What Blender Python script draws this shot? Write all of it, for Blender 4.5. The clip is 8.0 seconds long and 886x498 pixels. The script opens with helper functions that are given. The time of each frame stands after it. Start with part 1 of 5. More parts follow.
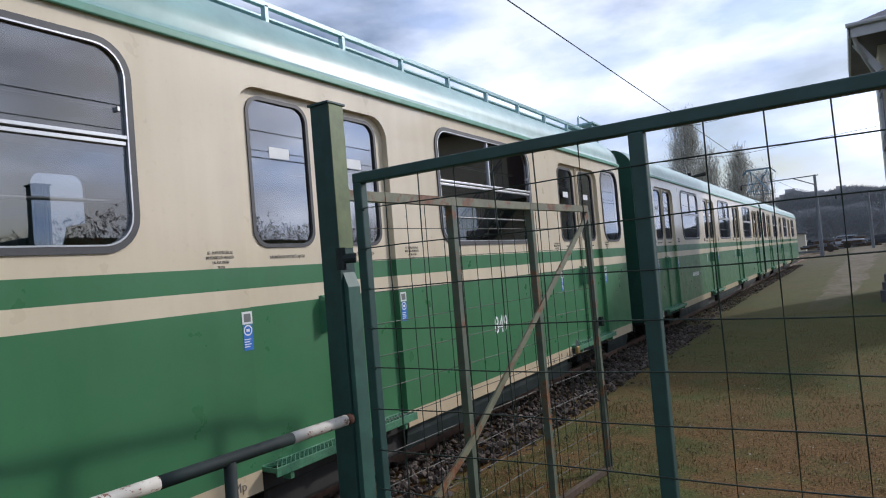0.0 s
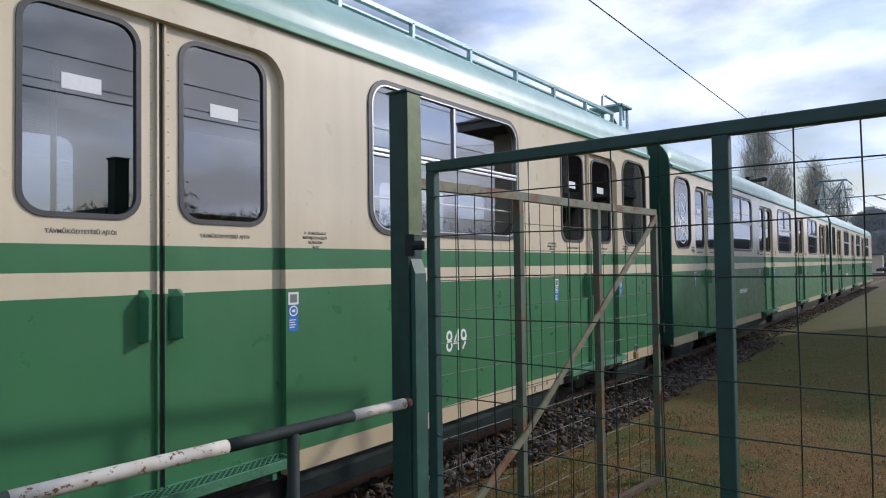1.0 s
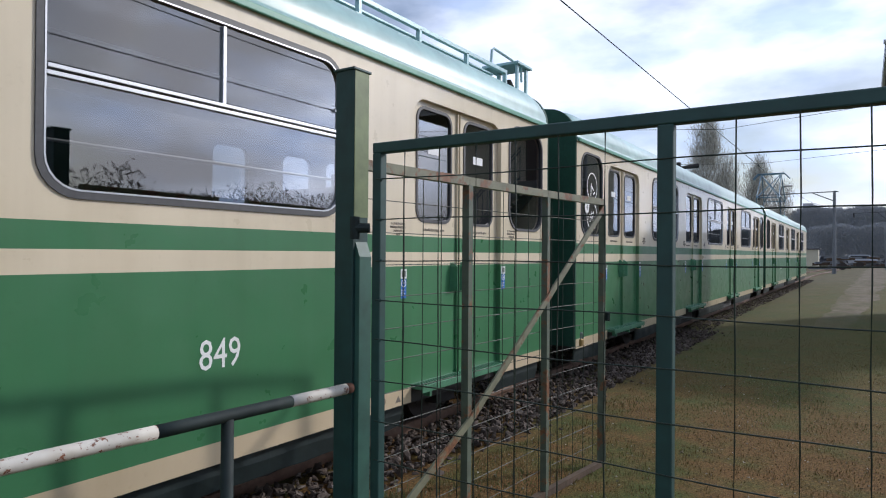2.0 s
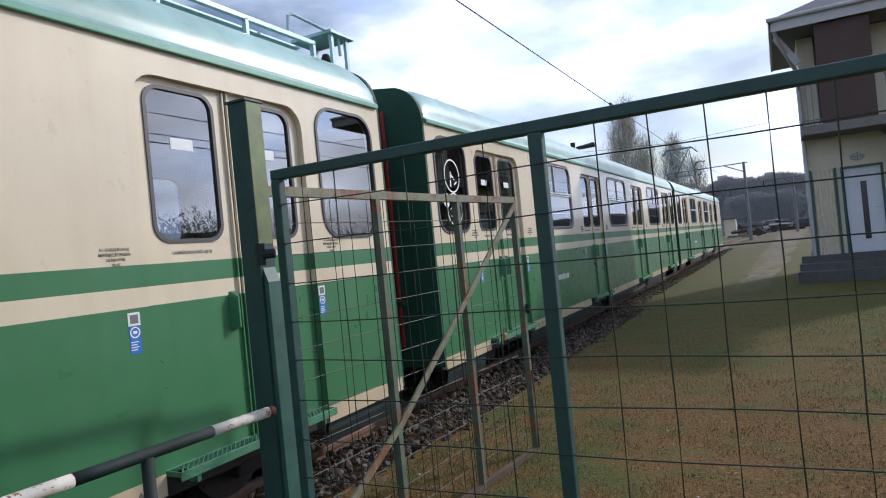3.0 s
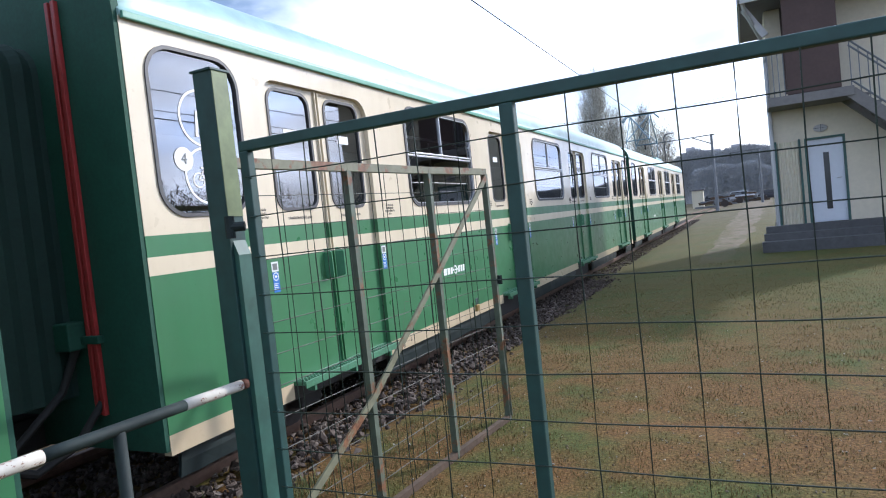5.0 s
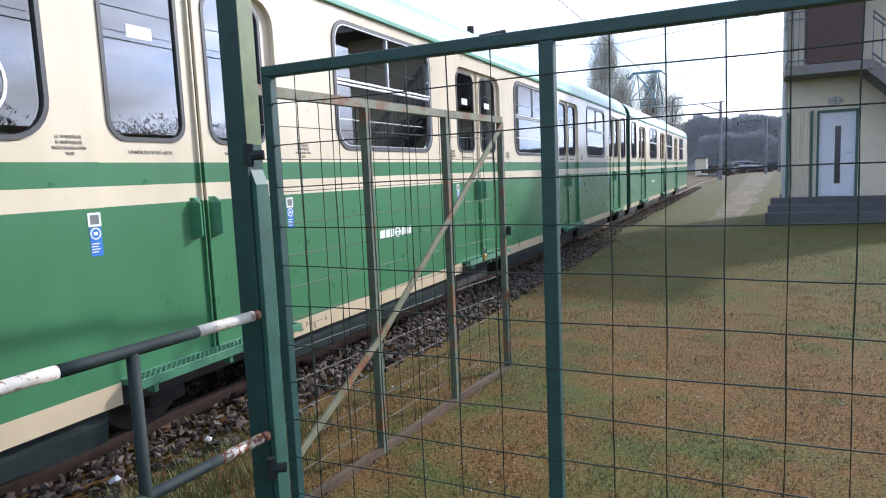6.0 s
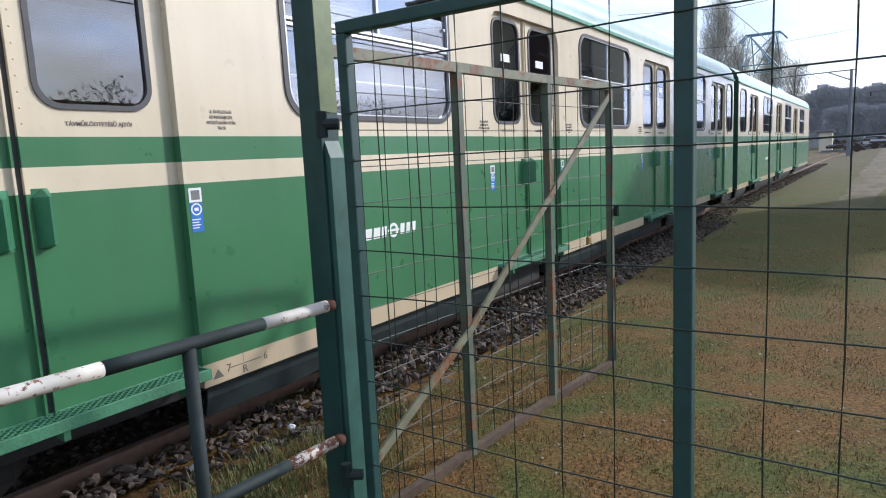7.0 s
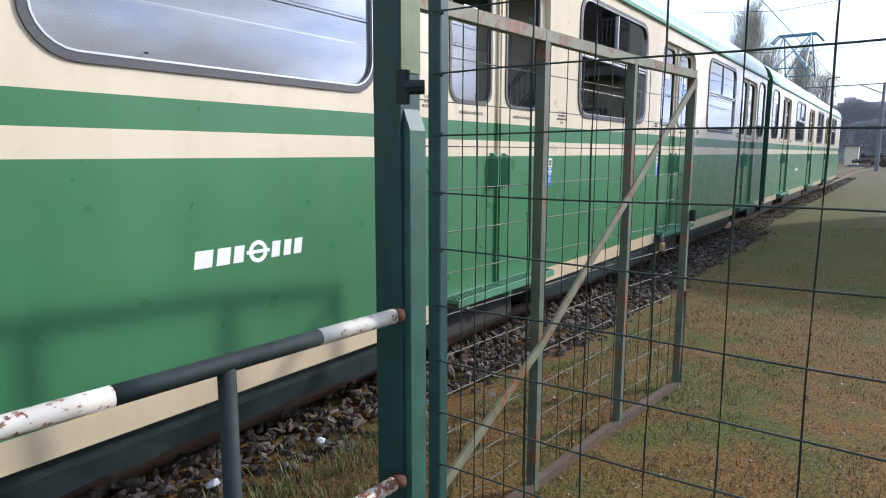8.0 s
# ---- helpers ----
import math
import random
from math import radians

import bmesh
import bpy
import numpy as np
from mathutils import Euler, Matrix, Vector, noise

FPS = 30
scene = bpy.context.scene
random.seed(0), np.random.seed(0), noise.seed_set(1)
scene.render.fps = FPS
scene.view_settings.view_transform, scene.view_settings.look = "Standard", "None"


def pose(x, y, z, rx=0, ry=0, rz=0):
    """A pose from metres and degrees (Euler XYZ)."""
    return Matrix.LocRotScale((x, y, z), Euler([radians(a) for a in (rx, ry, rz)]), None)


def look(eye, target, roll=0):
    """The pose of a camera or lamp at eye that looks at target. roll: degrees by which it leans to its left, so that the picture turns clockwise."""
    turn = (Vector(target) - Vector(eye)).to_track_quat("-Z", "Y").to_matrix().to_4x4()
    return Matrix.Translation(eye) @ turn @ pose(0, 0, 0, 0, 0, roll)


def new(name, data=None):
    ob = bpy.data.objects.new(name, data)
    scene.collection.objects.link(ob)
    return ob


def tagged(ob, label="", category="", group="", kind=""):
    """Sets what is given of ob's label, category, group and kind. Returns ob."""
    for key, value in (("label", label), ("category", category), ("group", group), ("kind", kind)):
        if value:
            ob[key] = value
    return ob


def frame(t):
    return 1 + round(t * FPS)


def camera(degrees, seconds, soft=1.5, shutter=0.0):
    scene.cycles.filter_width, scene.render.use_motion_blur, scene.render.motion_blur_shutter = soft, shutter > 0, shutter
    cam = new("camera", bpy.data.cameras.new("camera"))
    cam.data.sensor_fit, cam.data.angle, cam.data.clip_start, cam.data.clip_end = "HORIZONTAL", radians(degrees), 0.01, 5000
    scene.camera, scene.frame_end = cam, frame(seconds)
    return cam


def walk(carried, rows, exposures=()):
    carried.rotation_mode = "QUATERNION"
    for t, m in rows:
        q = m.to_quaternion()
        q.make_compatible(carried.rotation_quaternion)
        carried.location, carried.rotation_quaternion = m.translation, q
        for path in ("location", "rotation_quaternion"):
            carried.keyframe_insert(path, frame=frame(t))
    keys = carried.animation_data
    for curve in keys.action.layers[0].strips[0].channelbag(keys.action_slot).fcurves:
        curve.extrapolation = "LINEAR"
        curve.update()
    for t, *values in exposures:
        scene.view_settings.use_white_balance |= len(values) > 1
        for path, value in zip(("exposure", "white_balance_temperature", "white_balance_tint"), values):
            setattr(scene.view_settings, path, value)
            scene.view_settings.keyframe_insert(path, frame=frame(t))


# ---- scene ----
cam = camera(68.80, 8.0, 1.1)
PATH = [
    (0, (1.771, -0.277, 1.578), (0.703, 1.413, 1.642), -4.77),
    (0.5, (1.755, -0.304, 1.563), (0.605, 1.331, 1.638), -2.77),
    (1, (1.742, -0.322, 1.566), (0.532, 1.270, 1.621), -0.78),
    (1.2, (1.743, -0.324, 1.557), (0.528, 1.265, 1.589), -0.66),
    (2.3, (1.744, -0.255, 1.561), (0.732, 1.469, 1.582), -1.27),
    (2.5, (1.817, -0.271, 1.579), (0.865, 1.488, 1.605), -3.44),
    (3, (1.921, -0.299, 1.589), (0.994, 1.474, 1.601), -5.61),
    (3.5, (1.933, -0.310, 1.584), (1.037, 1.478, 1.602), -5.56),
    (4, (1.927, -0.287, 1.582), (0.952, 1.455, 1.474), -7.14),
    (4.5, (1.901, -0.279, 1.582), (0.943, 1.475, 1.490), -7.35),
    (5, (1.921, -0.302, 1.581), (1.064, 1.504, 1.502), -6.06),
    (5.2, (1.914, -0.318, 1.576), (1.094, 1.502, 1.461), -5.07),
    (6.3, (1.775, -0.283, 1.536), (0.911, 1.505, 1.296), -1.96),
    (6.5, (1.749, -0.161, 1.532), (0.899, 1.634, 1.294), -2.24),
    (6.7, (1.713, -0.042, 1.544), (0.837, 1.744, 1.333), -1.51),
    (7, (1.644, 0.035, 1.523), (0.534, 1.674, 1.243), -2.76),
    (7.2, (1.578, 0.092, 1.499), (0.444, 1.701, 1.147), -2.11),
    (7.5, (1.432, 0.153, 1.506), (0.350, 1.809, 1.211), -1.72),
    (8, (1.168, 0.283, 1.480), (0.030, 1.900, 1.184), 0.14),
]
walk(cam, [(t, look(eye, aim, lean)) for t, eye, aim, lean in PATH],
     [(t, e, k, 14) for t, e, k in ((0, 0.02, 6380), (1.2, 0.02, 6400), (2.5, 0.20, 6380), (3.5, 0.30, 6280), (4.0, 0.72, 6120), (5.2, 0.88, 6080), (6.5, 1.00, 6180), (6.7, 0.92, 6200), (7.0, 0.66, 6250), (7.2, 0.78, 6250), (7.5, 1.00, 6250), (8.0, 0.86, 6250))])

# ---- world, sun ----
SUN_AZ, SUN_EL = 37.0, 28.8      # degrees from +y towards +x, degrees above the horizon
world = bpy.data.worlds.new("sky")
scene.world = world
world.use_nodes = True
wn, wl = world.node_tree.nodes, world.node_tree.links
wn.clear()


def wnode(kind, operation=""):
    n = wn.new(kind)
    if operation:
        n.operation = operation
    return n


w_out = wnode("ShaderNodeOutputWorld")
w_bg = wnode("ShaderNodeBackground")
w_sky = wnode("ShaderNodeTexSky")
w_sky.sky_type, w_sky.sun_disc = "NISHITA", False
w_sky.sun_elevation, w_sky.sun_rotation = radians(SUN_EL), radians(SUN_AZ)
w_sky.air_density, w_sky.dust_density, w_sky.ozone_density = 1.0, 1.5, 1.5
w_scale = wnode("ShaderNodeVectorMath", operation="SCALE")
w_scale.inputs["Scale"].default_value = 0.10
w_co = wnode("ShaderNodeTexCoord")
w_map = wnode("ShaderNodeMapping")
w_map.inputs["Scale"].default_value = (1.0, 1.0, 2.6)
w_map.inputs["Location"].default_value = (0.35, 0.2, 0.1)
w_n1 = wnode("ShaderNodeTexNoise")
w_n1.inputs["Scale"].default_value = 2.1
w_n1.inputs["Detail"].default_value = 7.0
w_n1.inputs["Roughness"].default_value = 0.52
w_n2 = wnode("ShaderNodeTexNoise")
w_n2.inputs["Scale"].default_value = 4.6
w_n2.inputs["Detail"].default_value = 6.0
w_cover = wnode("ShaderNodeValToRGB")
w_cover.color_ramp.elements[0].position = 0.40
w_cover.color_ramp.elements[1].position = 0.58
w_shade = wnode("ShaderNodeValToRGB")
w_shade.color_ramp.elements[0].position = 0.38
w_shade.color_ramp.elements[0].color = (0.50, 0.64, 0.93, 1)
w_shade.color_ramp.elements[1].position = 0.60
w_shade.color_ramp.elements[1].color = (0.90, 0.99, 1.16, 1)
w_mix = wnode("ShaderNodeMixRGB")
wl.new(w_co.outputs["Generated"], w_map.inputs["Vector"])
wl.new(w_map.outputs["Vector"], w_n1.inputs["Vector"])
wl.new(w_map.outputs["Vector"], w_n2.inputs["Vector"])
wl.new(w_n1.outputs["Fac"], w_cover.inputs["Fac"])
wl.new(w_n2.outputs["Fac"], w_shade.inputs["Fac"])
wl.new(w_sky.outputs["Color"], w_scale.inputs[0])
wl.new(w_cover.outputs["Color"], w_mix.inputs["Fac"])
w_min = wnode("ShaderNodeVectorMath", operation="MINIMUM")
w_min.inputs[1].default_value = (0.95, 1.0, 1.12)
wl.new(w_scale.outputs["Vector"], w_min.inputs[0])
wl.new(w_min.outputs["Vector"], w_mix.inputs["Color1"])
w_sep = wnode("ShaderNodeSeparateXYZ")
w_low = wnode("ShaderNodeMapRange")
w_low.interpolation_type = "SMOOTHSTEP"
for socket, value in (("From Min", 0.04), ("From Max", 0.42), ("To Min", 1.30), ("To Max", 1.0)):
    w_low.inputs[socket].default_value = value
w_cloud = wnode("ShaderNodeVectorMath", operation="SCALE")      # clouds pale towards the horizon
wl.new(w_co.outputs["Generated"], w_sep.inputs[0])
wl.new(w_sep.outputs["Z"], w_low.inputs["Value"])
wl.new(w_shade.outputs["Color"], w_cloud.inputs[0])
wl.new(w_low.outputs[0], w_cloud.inputs["Scale"])
w_sun = wnode("ShaderNodeVectorMath", operation="DOT_PRODUCT")
w_sun.inputs[1].default_value = (math.sin(radians(SUN_AZ)) * math.cos(radians(SUN_EL)), math.cos(radians(SUN_AZ)) * math.cos(radians(SUN_EL)), math.sin(radians(SUN_EL)))
w_pos = wnode("ShaderNodeMath", operation="MAXIMUM")
w_pos.inputs[1].default_value = 0.0
w_pow = wnode("ShaderNodeMath", operation="POWER")
w_pow.inputs[1].default_value = 9.0
w_gain = wnode("ShaderNodeMath", operation="MULTIPLY_ADD")
w_gain.inputs[1].default_value, w_gain.inputs[2].default_value = 2.4, 1.0
w_lit = wnode("ShaderNodeVectorMath", operation="SCALE")      # thin cloud glows towards the sun
wl.new(w_co.outputs["Generated"], w_sun.inputs[0])
wl.new(w_sun.outputs["Value"], w_pos.inputs[0])
wl.new(w_pos.outputs[0], w_pow.inputs[0])
wl.new(w_pow.outputs[0], w_gain.inputs[0])
wl.new(w_cloud.outputs["Vector"], w_lit.inputs[0])
wl.new(w_gain.outputs[0], w_lit.inputs["Scale"])
wl.new(w_lit.outputs["Vector"], w_mix.inputs["Color2"])
wl.new(w_mix.outputs["Color"], w_bg.inputs["Color"])
w_bg.inputs["Strength"].default_value = 1.0
wl.new(w_bg.outputs["Background"], w_out.inputs["Surface"])

sun = new("sun", bpy.data.lights.new("sun", "SUN"))
sun.data.energy, sun.data.angle, sun.data.color = 2.3, radians(2.0), (1.0, 0.965, 0.91)
sun_way = Vector((math.sin(radians(SUN_AZ)) * math.cos(radians(SUN_EL)), math.cos(radians(SUN_AZ)) * math.cos(radians(SUN_EL)), math.sin(radians(SUN_EL))))
sun.matrix_world = look(sun_way * 60, (0, 0, 0))


# ---- materials ----
class Nodes:
    """A small helper round one node material."""

    def __init__(self, name):
        self.m = bpy.data.materials.new(name)
        self.m.use_nodes = True
        self.t = self.m.node_tree
        self.b = self.t.nodes["Principled BSDF"]
        self.co = self.t.nodes.new("ShaderNodeTexCoord")

    def add(self, kind, operation="", blend_type=""):
        n = self.t.nodes.new(kind)
        if operation:
            n.operation = operation
        if blend_type:
            n.blend_type = blend_type
        return n

    def link(self, a, b):
        self.t.links.new(a, b)

    def noise(self, scale, detail=4.0, stretch=None, space="Object", rough=0.55):
        n = self.add("ShaderNodeTexNoise")
        n.inputs["Scale"].default_value, n.inputs["Detail"].default_value = scale, detail
        n.inputs["Roughness"].default_value = rough
        if stretch:
            mp = self.add("ShaderNodeMapping")
            mp.inputs["Scale"].default_value = stretch
            self.link(self.co.outputs[space], mp.inputs["Vector"])
            self.link(mp.outputs["Vector"], n.inputs["Vector"])
        else:
            self.link(self.co.outputs[space], n.inputs["Vector"])
        return n.outputs["Fac"]

    def ramp(self, fac, stops, constant=False):
        n = self.add("ShaderNodeValToRGB")
        r = n.color_ramp
        r.interpolation = "CONSTANT" if constant else "LINEAR"
        while len(r.elements) < len(stops):
            r.elements.new(0.5)
        for e, (p, c) in zip(r.elements, stops):
            e.position = p
            e.color = (*c, 1) if len(c) == 3 else c
        self.link(fac, n.inputs["Fac"])
        return n.outputs["Color"]

    def mix(self, fac, a, b, blend="MIX"):
        n = self.add("ShaderNodeMixRGB", blend_type=blend)
        for v, s in ((fac, "Fac"), (a, "Color1"), (b, "Color2")):
            if isinstance(v, (int, float)):
                n.inputs[s].default_value = v
            elif isinstance(v, tuple):
                n.inputs[s].default_value = (*v, 1)
            else:
                self.link(v, n.inputs[s])
        return n.outputs["Color"]

    def bump(self, fac, strength, distance=0.01):
        n = self.add("ShaderNodeBump")
        n.inputs["Strength"].default_value, n.inputs["Distance"].default_value = strength, distance
        self.link(fac, n.inputs["Height"])
        self.link(n.outputs["Normal"], self.b.inputs["Normal"])

    def done(self, color=None, rough=0.5, metal=0.0, coat=0.0, spec=0.5):
        if color is not None:
            if isinstance(color, tuple):
                self.b.inputs["Base Color"].default_value = (*color, 1)
            else:
                self.link(color, self.b.inputs["Base Color"])
        if isinstance(rough, (int, float)):
            self.b.inputs["Roughness"].default_value = rough
        else:
            self.link(rough, self.b.inputs["Roughness"])
        self.b.inputs["Metallic"].default_value = metal
        self.b.inputs["Coat Weight"].default_value = coat
        self.b.inputs["Specular IOR Level"].default_value = spec
        return self.m


def plain(name, color, rough=0.5, metal=0.0, grain=30.0, vary=0.18, bump=0.1, coat=0.0):
    """Paint, metal or stone with two scales of unevenness."""
    n = Nodes(name)
    a, b = n.noise(grain, 5), n.noise(grain * 0.13, 3)
    both = n.mix(0.5, a, b)
    dark = tuple(c * (1 - vary) for c in color)
    lite = tuple(min(1, c * (1 + vary)) for c in color)
    col = n.ramp(both, [(0.3, dark), (0.7, lite)])
    if bump:
        n.bump(a, bump, 0.004)
    return n.done(col, rough, metal, coat)


CREAM, GREEN, SKIRT = (0.68, 0.585, 0.425), (0.050, 0.182, 0.080), (0.54, 0.435, 0.29)      # the skirt is soiled by road dust


def livery(name):
    """Cream and green bands by height, with road dirt and faint vertical streaks."""
    n = Nodes(name)
    sep = n.add("ShaderNodeSeparateXYZ")
    n.link(n.co.outputs["Object"], sep.inputs[0])
    div = n.add("ShaderNodeMath", operation="DIVIDE")
    n.link(sep.outputs["Z"], div.inputs[0])
    div.inputs[1].default_value = 4.0
    col = n.ramp(div.outputs[0], [(0.0, SKIRT), (0.505 / 4, GREEN), (1.44 / 4, CREAM), (1.562 / 4, GREEN), (1.684 / 4, CREAM)], True)
    streak = n.ramp(n.noise(2.6, 6, (1, 2.2, 0.12)), [(0.42, (1, 1, 1)), (0.75, (0.86, 0.84, 0.80))])
    blotch = n.ramp(n.noise(1.1, 5), [(0.35, (0.90, 0.90, 0.88)), (0.65, (1.04, 1.04, 1.04))])
    fine = n.ramp(n.noise(26, 6), [(0.60, (1, 1, 1)), (0.80, (0.86, 0.84, 0.80))])
    col = n.mix(0.55, col, streak, "MULTIPLY")
    col = n.mix(0.8, col, blotch, "MULTIPLY")
    col = n.mix(0.5, col, fine, "MULTIPLY")
    n.bump(n.noise(1.6, 2), 0.10, 0.02)
    rough = n.ramp(n.noise(5, 4), [(0.3, (0.26,) * 3), (0.7, (0.42,) * 3)])
    return n.done(col, rough, 0.0, 0.25)


def worn_bands(name, chip=0.570):
    """White and black bars along y, white enamel chipped to rust."""
    n = Nodes(name)
    chips = n.ramp(n.noise(42, 6, (1, 0.7, 1), "Object", 0.72), [(chip, (0, 0, 0)), (chip + 0.03, (1, 1, 1))])
    dirt = n.ramp(n.noise(9, 5), [(0.35, (0.60, 0.57, 0.50)), (0.7, (0.44, 0.40, 0.33))])
    rust = n.ramp(n.noise(60, 4), [(0.3, (0.10, 0.035, 0.018)), (0.7, (0.26, 0.09, 0.04))])
    n.bump(chips, 0.4, 0.002)
    return n.done(n.mix(chips, dirt, rust), 0.6)


def rusty_paint(name, paint, amount=0.55):
    n = Nodes(name)
    chips = n.ramp(n.noise(7, 9, None, "Object", 0.68), [(amount, (0, 0, 0)), (amount + 0.06, (1, 1, 1))])
    rust = n.ramp(n.noise(45, 5), [(0.3, (0.10, 0.042, 0.020)), (0.7, (0.24, 0.105, 0.045))])
    base = n.ramp(n.noise(12, 5), [(0.3, tuple(c * 0.8 for c in paint)), (0.7, tuple(c * 1.25 for c in paint))])
    n.bump(n.noise(40, 5), 0.15, 0.002)
    return n.done(n.mix(chips, base, rust), 0.55)


def glass(name, tint, ior=1.6):
    n = Nodes(name)
    clear = n.add("ShaderNodeBsdfTransparent")
    clear.inputs["Color"].default_value = (*tint, 1)
    gloss = n.add("ShaderNodeBsdfGlossy")
    gloss.inputs["Roughness"].default_value = 0.015
    fres = n.add("ShaderNodeFresnel")
    fres.inputs["IOR"].default_value = ior
    mixs = n.add("ShaderNodeMixShader")
    n.link(fres.outputs[0], mixs.inputs[0])
    n.link(clear.outputs[0], mixs.inputs[1])
    n.link(gloss.outputs[0], mixs.inputs[2])
    n.link(mixs.outputs[0], n.t.nodes["Material Output"].inputs["Surface"])
    return n.m


def island_mat(name, stops, rough=0.85, grain=0.0):
    n = Nodes(name)
    geo = n.add("ShaderNodeNewGeometry")
    col = n.ramp(geo.outputs["Random Per Island"], stops)
    if grain:
        col = n.mix(0.6, col, n.ramp(n.noise(grain, 5), [(0.3, (0.6, 0.6, 0.6)), (0.7, (1.2, 1.2, 1.2))]), "MULTIPLY")
    return n.done(col, rough)


M_LIVERY = livery("livery_paint")
M_ROOF = plain("roof_paint", (0.23, 0.385, 0.35), 0.36, 0.0, 5, 0.28, 0.30, 0.2)
M_DRIP = plain("drip_rail_green", (0.10, 0.30, 0.21), 0.4, 0.0, 9, 0.2)
M_WALK = plain("walkway_paint", (0.30, 0.46, 0.48), 0.35, 0.1, 20, 0.2)
M_RUBBER = plain("window_rubber", (0.060, 0.060, 0.062), 0.5, 0.0, 50, 0.2)
M_CHROME = plain("chrome_trim", (0.50, 0.51, 0.52), 0.36, 1.0, 40, 0.08, 0.03)
M_GLASS = glass("window_glass", (0.50, 0.53, 0.56), 2.9)
M_BLACK = plain("underframe_grime", (0.020, 0.018, 0.016), 0.8, 0.0, 14, 0.4, 0.3)
M_SOILED = plain("soiled_rust", (0.085, 0.055, 0.035), 0.85, 0.1, 30, 0.45, 0.3)
M_PANEL = rusty_paint("underframe_panel_paint", (0.014, 0.024, 0.024), 0.70)
M_STRAW = island_mat("straw_flecks", [(0.0, (0.090, 0.050, 0.018)), (0.5, (0.185, 0.115, 0.042)), (0.8, (0.27, 0.215, 0.10)), (1.0, (0.13, 0.14, 0.045))], 0.8)
M_FOLD = plain("bellows_fold", (0.005, 0.026, 0.017), 0.8, 0.0, 40, 0.25, 0.25)
M_WHEEL = plain("wheel_steel", (0.06, 0.05, 0.045), 0.6, 0.7, 20, 0.3)
M_STEP = plain("step_green", (0.055, 0.185, 0.098), 0.55, 0.0, 60, 0.35, 0.5)
M_GUARD = plain("guard_green", (0.036, 0.17, 0.08), 0.45, 0.0, 20, 0.2)
M_BELLOWS = plain("bellows_cloth", (0.008, 0.062, 0.036), 0.75, 0.0, 40, 0.25, 0.25)
M_RED = plain("red_lacquer", (0.36, 0.035, 0.03), 0.45, 0.0, 25, 0.25)
M_INSIDE = plain("cabin_panel", (0.075, 0.075, 0.072), 0.6, 0.0, 8, 0.12)
M_SEAT = plain("seat_cover", (0.05, 0.055, 0.07), 0.7, 0.0, 60, 0.3)
M_WHITE = plain("white_lettering", (0.78, 0.78, 0.75), 0.5, 0.0, 60, 0.08, 0)
M_INK = plain("black_lettering", (0.14, 0.12, 0.10), 0.6, 0.0, 60, 0.1, 0)
M_PAPER = plain("sticker_paper", (0.72, 0.73, 0.72), 0.5, 0.0, 50, 0.06, 0)
M_BLUE = plain("sticker_blue", (0.03, 0.16, 0.50), 0.4, 0.0, 50, 0.1, 0)
M_GREYPRINT = plain("sticker_grey", (0.16, 0.17, 0.16), 0.5, 0.0, 90, 0.2, 0)
M_POST = rusty_paint("post_green", (0.011, 0.046, 0.041), 0.72)
M_STOP = rusty_paint("stop_bar_green", (0.027, 0.090, 0.068), 0.74)
M_POST_OLIVE = rusty_paint("post_olive", (0.13, 0.17, 0.07), 0.66)
M_GATE = rusty_paint("gate_green", (0.012, 0.050, 0.043), 0.74)
M_WIRE = plain("mesh_wire", (0.020, 0.032, 0.022), 0.55, 0.3, 60, 0.3, 0)
M_LEAF = rusty_paint("leaf_frame", (0.085, 0.105, 0.075), 0.53)
M_LEAF_RUST = rusty_paint("leaf_rail_rust", (0.16, 0.16, 0.10), 0.52)
M_LEAF_WIRE = plain("leaf_wire", (0.055, 0.058, 0.046), 0.6, 0.1, 60, 0.3, 0)
M_RAILBLACK = plain("barrier_black", (0.006, 0.016, 0.014), 0.72, 0.0, 25, 0.35, 0.15)
M_RAILWHITE = worn_bands("barrier_white")
M_RAILFLAKED = worn_bands("barrier_flaked", 0.47)
M_PANTO = plain("pantograph_blue_grey", (0.13, 0.22, 0.28), 0.45, 0.2, 12, 0.2)
M_STEPDARK = plain("worn_step", (0.085, 0.085, 0.085), 0.9, 0.0, 10, 0.25, 0.35)
M_RUST = plain("bare_rust", (0.095, 0.036, 0.019), 0.85, 0.1, 50, 0.4, 0.5)
M_TRACK = plain("rail_rust", (0.175, 0.105, 0.072), 0.7, 0.3, 20, 0.35, 0.3)
M_SLEEPER = plain("sleeper_concrete", (0.16, 0.14, 0.12), 0.9, 0.0, 20, 0.3, 0.4)
M_BRASS = plain("padlock_brass", (0.35, 0.24, 0.10), 0.4, 0.8, 30, 0.2)
M_STONE = island_mat("ballast_stone", [(0.0, (0.030, 0.020, 0.014)), (0.45, (0.062, 0.043, 0.031)), (0.85, (0.105, 0.078, 0.060)), (1.0, (0.165, 0.135, 0.112))], 0.9, 30)
M_GRASS = island_mat("dry_grass", [(0.0, (0.108, 0.060, 0.018)), (0.30, (0.168, 0.104, 0.032)), (0.58, (0.122, 0.086, 0.023)), (0.84, (0.080, 0.078, 0.016)), (1.0, (0.215, 0.150, 0.054))], 0.8)
M_WEED = island_mat("green_weed", [(0.0, (0.060, 0.088, 0.018)), (0.6, (0.110, 0.130, 0.034)), (1.0, (0.20, 0.165, 0.062))], 0.7)
